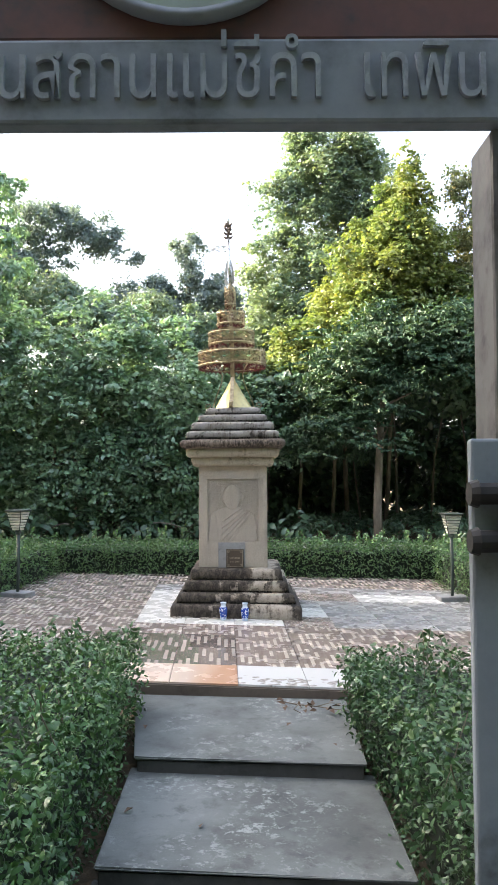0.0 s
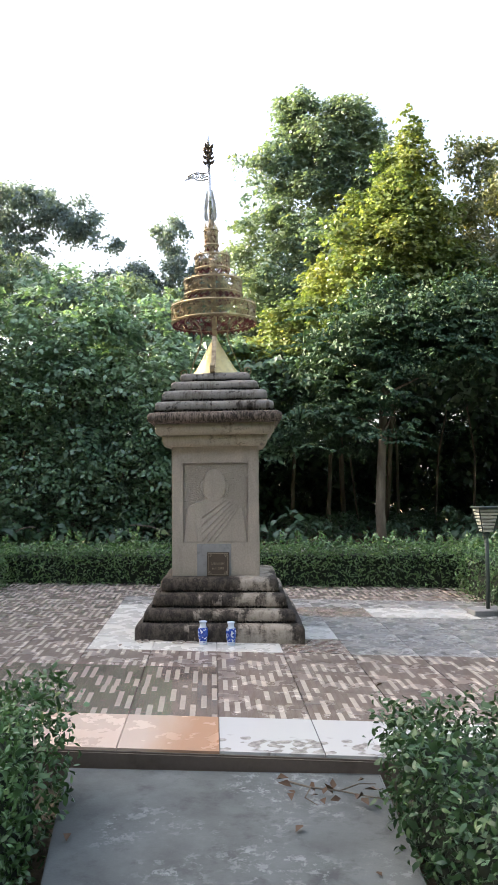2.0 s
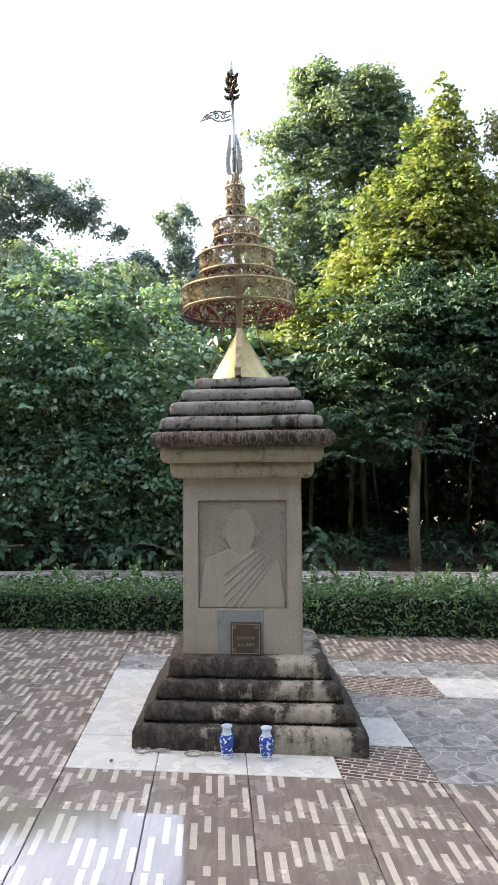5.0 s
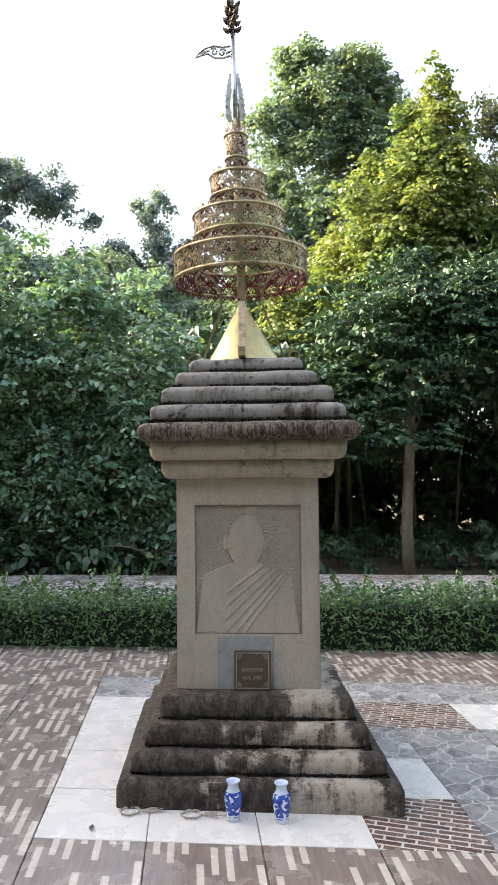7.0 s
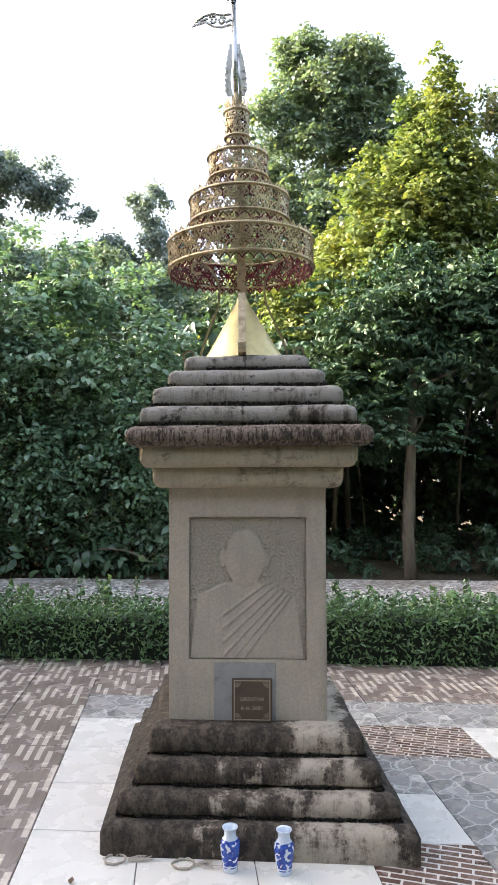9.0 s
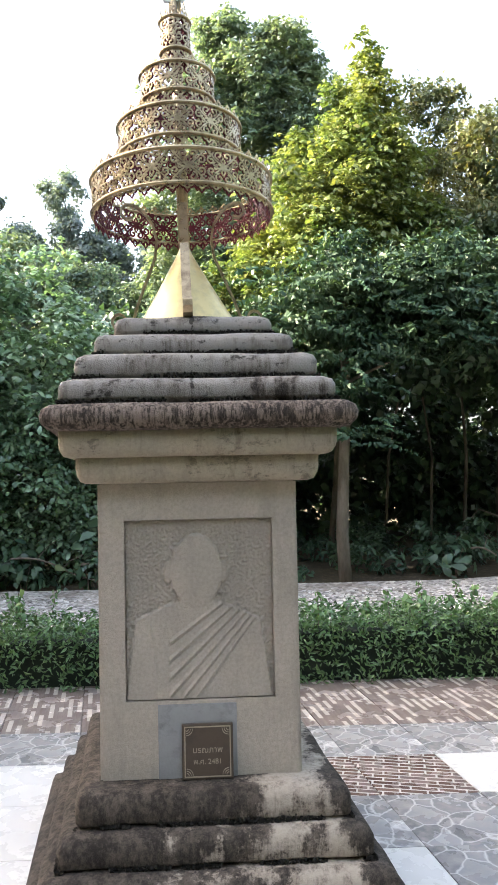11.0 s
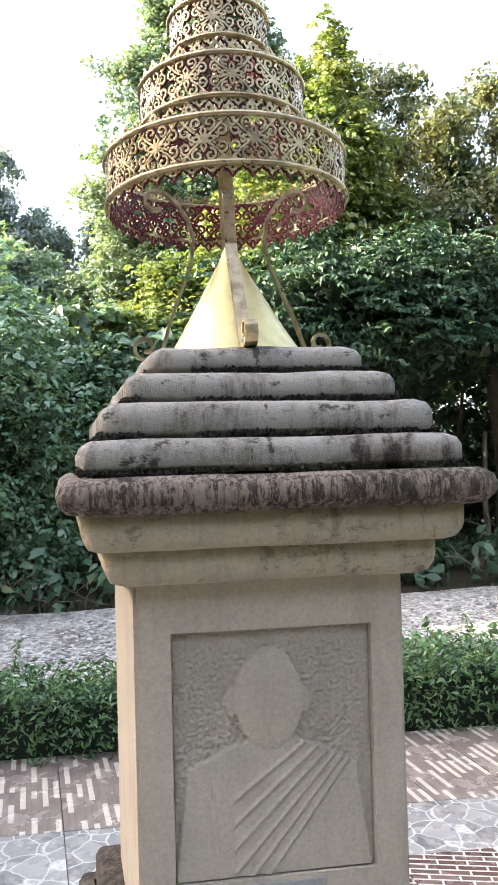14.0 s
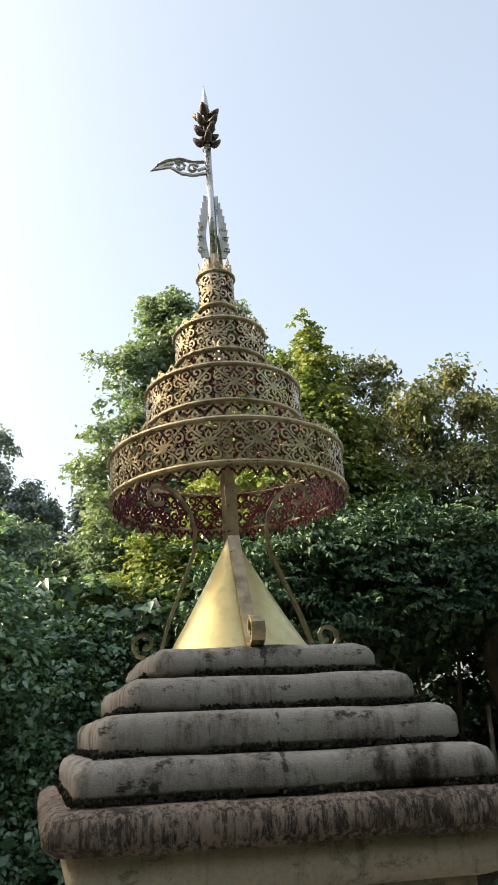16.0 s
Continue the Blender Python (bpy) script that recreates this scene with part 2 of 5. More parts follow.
def make_slate_tile():
    k = Mat("crazy_stone_tile", 0.22, spec=0.5)
    wob = k.t.nodes.new("ShaderNodeVectorMath")
    wob.operation = "ADD"
    n = k.node("ShaderNodeTexNoise", Scale=9.0, Detail=3.0)
    k.link(k.co.outputs["Object"], n.inputs["Vector"])
    sc = k.t.nodes.new("ShaderNodeVectorMath")
    sc.operation = "SCALE"
    sc.inputs["Scale"].default_value = 0.07
    k.link(n.outputs["Color"], sc.inputs[0])
    k.link(k.co.outputs["Object"], wob.inputs[0])
    k.link(sc.outputs[0], wob.inputs[1])
    v = k.node("ShaderNodeTexVoronoi", Scale=9.0)
    v.feature = "DISTANCE_TO_EDGE"
    k.link(wob.outputs[0], v.inputs["Vector"])
    v2 = k.node("ShaderNodeTexVoronoi", Scale=9.0)
    k.link(wob.outputs[0], v2.inputs["Vector"])
    tone = k.ramp(v2.outputs["Color"], [(0.2, (0.19, 0.187, 0.185)), (0.8, (0.36, 0.36, 0.355))])
    c = k.mix(k.grey(k.noise(16, 6), 0.4, 0.7), tone, (0.38, 0.35, 0.32))
    c = k.mix(k.ramp(v.outputs["Distance"], [(0.0, (1, 1, 1)), (0.05, (0, 0, 0))]), c, (0.62, 0.6, 0.57))
    k.color(c).rough(k.ramp(k.noise(6, 5), [(0.3, (0.15, 0.15, 0.15)), (0.75, (0.4, 0.4, 0.4))]))
    return k.m


def make_plain_tile(name, tint, stain):
    k = Mat(name, 0.2, spec=0.5)
    c = k.mix(k.grey(k.noise(4, 6), 0.45, 0.75), tint, tuple(v * 0.93 for v in tint))
    c = k.mix(k.maths("MULTIPLY", k.grey(k.noise(2.3, 5, (1.2, 0.25, 1)), 0.42, 0.6), stain), c, (0.56, 0.27, 0.13))
    k.color(c).rough(k.ramp(k.noise(7, 5), [(0.3, (0.22, 0.22, 0.22)), (0.75, (0.34, 0.34, 0.34))]))
    return k.m


def make_floral_tile():
    """White tile with a printed band of grey-brown leaves."""
    k = Mat("leaf_print_tile", 0.2, spec=0.5)
    v = k.node("ShaderNodeTexVoronoi", Scale=24.0)
    v.feature = "SMOOTH_F1"
    n = k.noise(34, 4)
    k.link(k.co.outputs["Object"], v.inputs["Vector"])
    y = k.axis(1)
    band = k.grey(k.maths("SUBTRACT", 0.12, k.maths("ABSOLUTE", k.maths("ADD", y, k.maths("MULTIPLY", k.noise(5, 3), 0.25)))), 0.0, 0.05)
    band.node.color_ramp.elements[0].position = 0.02
    mask = k.maths("MULTIPLY", k.ramp(k.maths("ADD", v.outputs["Distance"], k.maths("MULTIPLY", n, 0.25)), [(0.5, (1, 1, 1)), (0.56, (0, 0, 0))]), band)
    c = k.mix(mask, (0.6, 0.6, 0.585), k.mix(k.grey(n, 0.4, 0.65), (0.27, 0.25, 0.23), (0.5, 0.47, 0.43)))
    k.color(c)
    return k.m


def make_metal(name, tint, dirt, rough):
    k = Mat(name, rough, metal=0.85)
    n = k.noise(25, 6)
    c = k.mix(k.grey(n, 0.45, 0.75), tint, dirt)
    k.color(c).rough(k.ramp(k.noise(40, 4), [(0.3, (rough - 0.08,) * 3), (0.7, (rough + 0.15,) * 3)]))
    k.bump(n, 0.12, 0.002)
    return k.m


def make_paint(name, tint, dirt, rough=0.5, amount=0.5, scale=7):
    k = Mat(name, rough, spec=0.35)
    n = k.noise(scale, 7)
    c = k.mix(k.grey(n, 0.62 - 0.2 * amount, 0.82 - 0.2 * amount), tint, dirt)
    c = k.mix(k.grey(k.noise(60, 4), 0.3, 0.8), c, tuple(v * 0.85 for v in tint))
    k.color(c).bump(n, 0.2, 0.003)
    return k.m


def make_ground():
    k = Mat("earth", 0.95, spec=0.15)
    a, b = k.noise(0.7, 6), k.noise(14, 6)
    c = k.mix(k.grey(a, 0.35, 0.65), (0.07, 0.055, 0.04), (0.11, 0.095, 0.06))
    c = k.mix(k.grey(b, 0.5, 0.7), c, (0.16, 0.12, 0.075))
    k.color(c).bump(b, 0.7, 0.03)
    return k.m


def make_gravel():
    k = Mat("gravel", 0.95, spec=0.2)
    v = k.node("ShaderNodeTexVoronoi", Scale=26.0)
    k.link(k.co.outputs["Object"], v.inputs["Vector"])
    c = k.ramp(v.outputs["Color"], [(0.15, (0.28, 0.26, 0.235)), (0.85, (0.62, 0.59, 0.55))])
    c = k.mix(k.grey(k.noise(1.5, 6), 0.5, 0.72), c, (0.17, 0.13, 0.09))
    k.color(c).bump(v.outputs["Distance"], 0.8, 0.03)
    return k.m


def make_vase():
    """Blue and white glaze: cobalt flowers on white."""
    k = Mat("blue_white_glaze", 0.1, spec=0.6)
    v = k.node("ShaderNodeTexVoronoi", Scale=70.0)
    v.feature = "SMOOTH_F1"
    k.link(k.co.outputs["Object"], v.inputs["Vector"])
    n = k.noise(70, 5)
    m = k.ramp(k.maths("ADD", v.outputs["Distance"], k.maths("MULTIPLY", n, 0.5)), [(0.74, (1, 1, 1)), (0.8, (0, 0, 0))])
    z = k.axis(2)
    body = k.ramp(z, [(0.0, (0, 0, 0)), (0.012, (1, 1, 1)), (0.017, (0, 0, 0)), (0.022, (1, 1, 1)), (0.104, (0, 0, 0))], True)
    m = k.maths("MULTIPLY", m, body)
    c = k.mix(m, (0.62, 0.7, 0.82), k.mix(k.grey(n, 0.4, 0.6), (0.02, 0.05, 0.32), (0.05, 0.12, 0.5)))
    k.color(c)
    return k.m


BARK = make_bark()
STONE = make_stone("shaft_render", (0.53, 0.465, 0.385), -0.05)
STONE_CORNICE = make_stone("cornice_render", (0.5, 0.435, 0.335), 0.3, 0.0, 0.5, 0.0, 1.9)
STONE_BASE = make_stone("base_render", (0.5, 0.435, 0.355), 0.56, 0.48, 0.3, 0.0, 1.3)
STONE_TOP = make_stone("roof_render", (0.33, 0.31, 0.285), 0.55, 0.0, 0.95, 0.035, 1.6)
STONE_TORUS = make_stone("torus_render", (0.27, 0.215, 0.18), 0.84, 0.0, 0.9, 0.0, 6.5)
PANEL_ROUGH = make_stone("panel_stipple", (0.51, 0.45, 0.375), -0.25)
CONCRETE = make_concrete("step_concrete", (0.155, 0.168, 0.16), 0.95)
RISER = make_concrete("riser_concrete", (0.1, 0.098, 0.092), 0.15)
CEMENT = make_concrete("cement_patch", (0.33, 0.33, 0.325), 0.2)
STRIP = make_strip_tile()
STRIP_POLISHED = make_strip_tile("polished_strip_tile", 1.0)
BRICKT = make_brick_tile()
SLATE = make_slate_tile()
WHITE = make_plain_tile("white_tile", (0.7, 0.68, 0.63), 0.0)
BEIGE = make_plain_tile("beige_tile", (0.66, 0.52, 0.42), 0.2)


def make_stained_tile():
    """Beige tile turned orange by rust towards one edge."""
    k = Mat("rust_stained_tile", 0.2, spec=0.5)
    f = k.maths("ADD", k.maths("MULTIPLY", k.axis(0), 3.2), k.maths("MULTIPLY", k.noise(5, 5, (1.5, 0.4, 1)), 0.7))
    c = k.ramp(f, [(0.0, (0.62, 0.49, 0.4)), (0.3, (0.58, 0.41, 0.3)), (0.6, (0.5, 0.3, 0.19))])
    k.color(c).rough(k.ramp(k.noise(7, 5), [(0.3, (0.14, 0.14, 0.14)), (0.75, (0.36, 0.36, 0.36))]))
    return k.m


ORANGE = make_stained_tile()
FLORAL = make_floral_tile()
GROUT = make_paint("grout", (0.17, 0.135, 0.11), (0.07, 0.055, 0.045), 0.9)
GOLD = make_metal("gilded_iron", (0.58, 0.47, 0.29), (0.2, 0.135, 0.085), 0.32)
GOLD_LIGHT = make_metal("gold_sheet", (0.68, 0.58, 0.28), (0.5, 0.43, 0.24), 0.42)
RED = make_paint("red_paint", (0.13, 0.011, 0.022), (0.07, 0.01, 0.015), 0.5)
STEEL = make_metal("bright_tube", (0.66, 0.66, 0.64), (0.4, 0.38, 0.34), 0.25)
PALE_GILT = make_metal("pale_gilt", (0.62, 0.6, 0.55), (0.4, 0.37, 0.3), 0.45)
DARK_BRONZE = make_metal("dark_bronze", (0.17, 0.14, 0.12), (0.08, 0.065, 0.055), 0.45)
GATE_PAINT = make_paint("gate_paint", (0.215, 0.25, 0.3), (0.06, 0.07, 0.08), 0.55, 0.6, 11)
GATE_LETTER = make_paint("gate_letter_paint", (0.27, 0.31, 0.36), (0.07, 0.08, 0.085), 0.5, 0.7, 60)
GATE_BROWN = make_paint("gate_brown", (0.13, 0.066, 0.062), (0.045, 0.045, 0.055), 0.6, 0.9, 12)
GATE_DISC = make_paint("gate_disc", (0.3, 0.37, 0.355), (0.13, 0.16, 0.16), 0.5, 0.4, 6)
GATE_PEEL = make_paint("peeling_paint", (0.1, 0.105, 0.11), (0.02, 0.02, 0.023), 0.7, 0.95, 22)
IRON = make_paint("black_iron", (0.018, 0.018, 0.019), (0.03, 0.024, 0.02), 0.65, 0.5, 20)
LAMP_GREEN = make_paint("lamp_post_paint", (0.05, 0.07, 0.06), (0.08, 0.07, 0.05), 0.5)
LAMP_GLASS = make_paint("lamp_glass", (0.62, 0.6, 0.5), (0.45, 0.42, 0.33), 0.3)
PLAQUE = make_paint("plaque_stone", (0.1, 0.075, 0.055), (0.05, 0.04, 0.035), 0.4, 0.5, 14)
PLAQUE_INK = make_paint("plaque_letters", (0.36, 0.3, 0.22), (0.24, 0.2, 0.15), 0.5, 0.3, 30)
GROUND = make_ground()
GRAVEL = make_gravel()


def make_pebble():
    k = Mat("pebble", 0.85, spec=0.25)
    g = k.t.nodes.new("ShaderNodeNewGeometry")
    c = k.ramp(g.outputs["Random Per Island"], [(0.0, (0.2, 0.185, 0.17)), (0.5, (0.42, 0.4, 0.37)), (1.0, (0.7, 0.68, 0.65))])
    k.color(c).bump(k.noise(160, 4), 0.3, 0.003)
    return k.m


PEBBLE = make_pebble()
VASE = make_vase()
# near-black colour standing for the shade between hedge leaves
HEDGE_SHADE = make_paint("hedge_inner_shade", (0.02, 0.03, 0.018), (0.035, 0.04, 0.025), 0.95, 0.6, 2)


# ---------- mesh helpers ----------
def mesh_from(verts, faces, name="mesh"):
    me = bpy.data.meshes.new(name)
    me.from_pydata([tuple(v) for v in verts], [], faces)
    me.update()
    return me


def part(name, bm, material, parent=None, label="", smooth=False):
    """Links a bmesh (or mesh data) as one mesh object under its thing."""
    if isinstance(bm, bmesh.types.BMesh):
        bmesh.ops.recalc_face_normals(bm, faces=bm.faces)
        me = bpy.data.meshes.new(name)
        bm.to_mesh(me)
        bm.free()
    else:
        me = bm
    if material and not me.materials:
        me.materials.append(material)
    if smooth:
        me.polygons.foreach_set("use_smooth", [True] * len(me.polygons))
    ob = new(name, me)
    if parent is not None:
        ob.parent = parent
    if label:
        ob["label"] = label
    return ob


def thing(name, label, category, m=None, group="", kind=""):
    ob = tagged(new(name), label, category, group, kind)
    if m is not None:
        ob.matrix_world = m
    return ob


def box(x0, x1, y0, y1, z0, z1, bevel=0.0, segments=2):
    bm = bmesh.new()
    bmesh.ops.create_cube(bm, size=1.0)
    for v in bm.verts:
        v.co = Vector(((x0 + x1) / 2 + v.co.x * (x1 - x0), (y0 + y1) / 2 + v.co.y * (y1 - y0), (z0 + z1) / 2 + v.co.z * (z1 - z0)))
    if bevel:
        bmesh.ops.bevel(bm, geom=list(bm.edges), offset=bevel, segments=segments, affect="EDGES", profile=0.5)
    return bm


def lathe(profile, n=32, closed=False):
    """A turned shape from (radius, height) pairs."""
    bm = bmesh.new()
    rings = [[bm.verts.new((r * math.cos(2 * math.pi * i / n), r * math.sin(2 * math.pi * i / n), z)) for i in range(n)] for r, z in profile]
    pairs = list(zip(rings, rings[1:])) + ([(rings[-1], rings[0])] if closed else [])
    for a, b in pairs:
        for i in range(n):
            bm.faces.new((a[i], a[(i + 1) % n], b[(i + 1) % n], b[i]))
    if not closed:
        if profile[0][0] > 0.0005:
            bm.faces.new(rings[0][::-1])
        if profile[-1][0] > 0.0005:
            bm.faces.new(rings[-1])
    bmesh.ops.remove_doubles(bm, verts=bm.verts, dist=1e-5)
    return bm


def square_course(profile, radius=0.02, corner=3, wobble=0.0, seed=0):
    """A square moulding from (half width, height) pairs, with rounded upright corners and a slightly uneven face."""
    bm = bmesh.new()
    rings = []
    side = 10
    for w, z in profile:
        r = min(radius, w * 0.5)
        pts = []
        for q in range(4):
            a0 = q * math.pi / 2
            for j in range(corner + 1):
                a = a0 + j / corner * math.pi / 2
                cx, cy = (w - r) * (1 if q in (0, 3) else -1), (w - r) * (1 if q in (0, 1) else -1)
                pts.append(Vector((cx + r * math.cos(a), cy + r * math.sin(a), z)))
            nxt = a0 + math.pi / 2
            q2 = (q + 1) % 4
            ex, ey = (w - r) * (1 if q2 in (0, 3) else -1) + r * math.cos(nxt), (w - r) * (1 if q2 in (0, 1) else -1) + r * math.sin(nxt)
            last = pts[-1].copy()
            for j in range(1, side):
                pts.append(last.lerp(Vector((ex, ey, z)), j / side))
        if wobble:
            pts = [p + noise.noise_vector(p * 7 + Vector((seed, seed * 2.3, 0))) * wobble for p in pts]
        rings.append([bm.verts.new(p) for p in pts])
    for a, b in zip(rings, rings[1:]):
        n = len(a)
        for i in range(n):
            bm.faces.new((a[i], a[(i + 1) % n], b[(i + 1) % n], b[i]))
    bm.faces.new(rings[0][::-1])
    bm.faces.new(rings[-1])
    return bm


def tube(bm, pts, radius, n=6, taper=1.0):
    """Adds a round bar along points."""
    pts = [Vector(p) for p in pts]
    rings = []
    for i, p in enumerate(pts):
        d = (pts[min(i + 1, len(pts) - 1)] - pts[max(i - 1, 0)]).normalized()
        a = d.orthogonal().normalized() if abs(d.z) > 0.9 else d.cross(Vector((0, 0, 1))).normalized()
        b = d.cross(a)
        r = radius * (1 + (taper - 1) * i / max(1, len(pts) - 1))
        rings.append([bm.verts.new(p + (a * math.cos(2 * math.pi * j / n) + b * math.sin(2 * math.pi * j / n)) * r) for j in range(n)])
    for a, b in zip(rings, rings[1:]):
        for j in range(n):
            bm.faces.new((a[j], a[(j + 1) % n], b[(j + 1) % n], b[j]))
    bm.faces.new(rings[0][::-1])
    bm.faces.new(rings[-1])
    return bm


def strap(bm, pts, across, width, thick):
    """Adds a flat iron bar along points; across is the direction of its width."""
    pts, across = [Vector(p) for p in pts], Vector(across).normalized()
    rings = []
    for i, p in enumerate(pts):
        d = (pts[min(i + 1, len(pts) - 1)] - pts[max(i - 1, 0)]).normalized()
        up = d.cross(across).normalized()
        rings.append([bm.verts.new(p + across * sx * width / 2 + up * sy * thick / 2) for sx, sy in ((-1, -1), (1, -1), (1, 1), (-1, 1))])
    for a, b in zip(rings, rings[1:]):
        for j in range(4):
            bm.faces.new((a[j], a[(j + 1) % 4], b[(j + 1) % 4], b[j]))
    bm.faces.new(rings[0][::-1])
    bm.faces.new(rings[-1])
    return bm


# ---------- leaves ----------
def leaves(centres, outward, size, spread=0.8, droop=0.5, slim=0.45, seed=1, fine=False):
    """Mesh data of many folded leaves at the given centres, roughly facing outward and hanging down. Fine leaves have
    an oval outline and are arched and twisted."""
    rng = np.random.default_rng(seed)
    n = len(centres)
    nor = outward + rng.normal(0, spread, (n, 3))
    nor /= np.linalg.norm(nor, axis=1)[:, None] + 1e-9
    along = rng.normal(0, 1, (n, 3)) + outward * 0.4
    along[:, 2] -= droop * 1.6
    along -= nor * np.sum(along * nor, axis=1)[:, None]
    along /= np.linalg.norm(along, axis=1)[:, None] + 1e-9
    side = np.cross(nor, along)
    s = size * rng.uniform(0.6, 1.3, (n, 1))
    fold = rng.uniform(0.05, 0.25, (n, 1))
    if fine:
        twist = rng.normal(0, 0.16, (n, 1))
        low, high = centres - along * s * 0.2 + nor * s * 0.05, centres + along * s * 0.16 + nor * s * 0.04
        ring = [centres - along * s * 0.5 - nor * s * 0.04, low + side * s * slim * 0.85 + nor * s * twist, low - side * s * slim * 0.85 - nor * s * twist * 0.4,
                high + side * s * slim * 0.72 + nor * s * twist * 0.6, high - side * s * slim * 0.72 - nor * s * twist * 0.8, centres + along * s * 0.55 - nor * s * 0.14]
        corners = ((0, 2, 1), (1, 2, 4), (1, 4, 3), (3, 4, 5))
    else:
        mid = centres - along * s * 0.08
        ring = [centres - along * s * 0.5, mid + side * s * slim + nor * s * fold, centres + along * s * 0.5 - nor * s * 0.12, mid - side * s * slim + nor * s * fold]
        corners = ((0, 2, 1), (0, 3, 2))
    k, f = len(ring), len(corners)
    verts = np.stack(ring, axis=1).reshape(-1, 3)
    tris = (np.arange(n)[:, None, None] * k + np.array(corners)[None]).reshape(-1)
    me = bpy.data.meshes.new("leaves")
    me.vertices.add(n * k)
    me.vertices.foreach_set("co", verts.astype(np.float32).ravel())
    me.loops.add(n * f * 3)
    me.loops.foreach_set("vertex_index", tris.astype(np.int32))
    me.polygons.add(n * f)
    me.polygons.foreach_set("loop_start", np.arange(0, n * f * 3, 3, dtype=np.int32))
    me.polygons.foreach_set("loop_total", np.full(n * f, 3, dtype=np.int32))
    me.update(calc_edges=True)
    me.validate()
    return me


def shoots(p, o, per, length, seed):
    """Turns each point into a short hanging shoot with leaves set along it: new centres and ways."""
    rng = np.random.default_rng(seed)
    n = len(p)
    way = o + rng.normal(0, 0.35, (n, 3))
    way /= np.linalg.norm(way, axis=1)[:, None] + 1e-9
    across = np.cross(way, np.array([0.0, 0.0, 1.0])) + rng.normal(0, 0.15, (n, 3))
    across /= np.linalg.norm(across, axis=1)[:, None] + 1e-9
    ln = length * rng.uniform(0.6, 1.4, (n, 1))
    cs, os_ = [], []
    for i in range(per):
        u, q = (i + 0.5) / per, 1 if i % 2 else -1
        cs.append(p + way * ln * u * 0.9 + across * ln * 0.3 * q * (1 - 0.5 * u) + np.array([0, 0, -0.55]) * ln * u * u)
        os_.append(way * 0.45 + across * 0.35 * q + np.array([0, -0.1, 0.75]))
    return np.concatenate(cs), np.concatenate(os_)


def blob_points(blobs, count, seed, lump=(0.28, 0.5), per=14, flat=0.75, rough=0.12, back=0.3):
    """Centres and outward ways of leaves over big ellipsoids (x, y, z, rx, ry, rz), each broken into smaller lumps that
    carry leaves on their upper and outer sides, so that dark hollows stay between them."""
    rng = np.random.default_rng(seed)
    subs, ways = [], []
    for b in blobs:
        n = max(4, int(per * (b[3] + b[5]) / 2.2))
        d = rng.normal(0, 1, (n, 3))
        d[:, 1] -= back
        d /= np.linalg.norm(d, axis=1)[:, None]
        c = np.array(b[:3]) + d * np.array(b[3:]) * rng.uniform(0.45, 1.0, (n, 1))
        r = rng.uniform(lump[0], lump[1], (n, 1)) * np.array([1, 1, flat]) * min(1.0, (b[3] + b[4] + b[5]) / 2.6)
        subs.append(np.concatenate([c, r], axis=1))
        ways.append(d)
    subs, ways = np.concatenate(subs), np.concatenate(ways)
    area = subs[:, 3] ** 2
    take = rng.choice(len(subs), count, p=area / area.sum())
    S, W = subs[take], ways[take]
    d = rng.normal(0, 1, (count, 3)) + W * 0.7 + np.array([0, -0.15, 0.8])
    d /= np.linalg.norm(d, axis=1)[:, None]
    # leaves stand in little tufts
    tuft = np.round(d * 4.5) / 4.5
    d = d * 0.55 + tuft * 0.45
    rad = 1 + rng.normal(0, rough, (count, 1))
    pts = S[:, :3] + d * S[:, 3:] * rad + rng.normal(0, 0.025, (count, 3))
    return pts, d * 0.8 + np.array([0, -0.1, 0.5])


def hedge_points(x0, x1, y0, y1, z0, z1, count, seed, skew=0.0):
    """Leaf centres over the top and sides of a clipped but shaggy hedge; skew leans its long sides in plan."""
    rng = np.random.default_rng(seed)
    lx, ly, lz = x1 - x0, y1 - y0, z1 - z0
    areas = np.array([lx * ly * 1.25, lx * lz, lx * lz * 0.7, ly * lz, ly * lz])
    face = rng.choice(5, count, p=areas / areas.sum())
    u, v, deep = rng.random(count), rng.random(count), np.abs(rng.normal(0, 0.11, count))
    p, o = np.zeros((count, 3)), np.zeros((count, 3))
    for f, axis, sign in ((0, 2, 1), (1, 1, -1), (2, 1, 1), (3, 0, -1), (4, 0, 1)):
        m = face == f
        a = [u[m], v[m]]
        full = [None, None, None]
        others = [i for i in range(3) if i != axis]
        full[others[0]], full[others[1]] = a
        full[axis] = np.full(m.sum(), 1.0 if sign > 0 else 0.0)
        p[m] = np.stack([x0 + full[0] * lx, y0 + full[1] * ly, z0 + full[2] * lz], axis=1)
        p[m, axis] -= sign * deep[m]
        o[m, axis] = sign
    lump = np.sin(p[:, 0] * 7.1 + seed) * np.sin(p[:, 1] * 6.3) * 0.03 + np.sin(p[:, 0] * 17 + p[:, 1] * 13) * 0.015
    p += o * lump[:, None]
    p += rng.normal(0, 0.02, p.shape)
    p[:, 0] += (p[:, 1] - y0) * skew
    o[:, 2] += 0.5
    return p, o


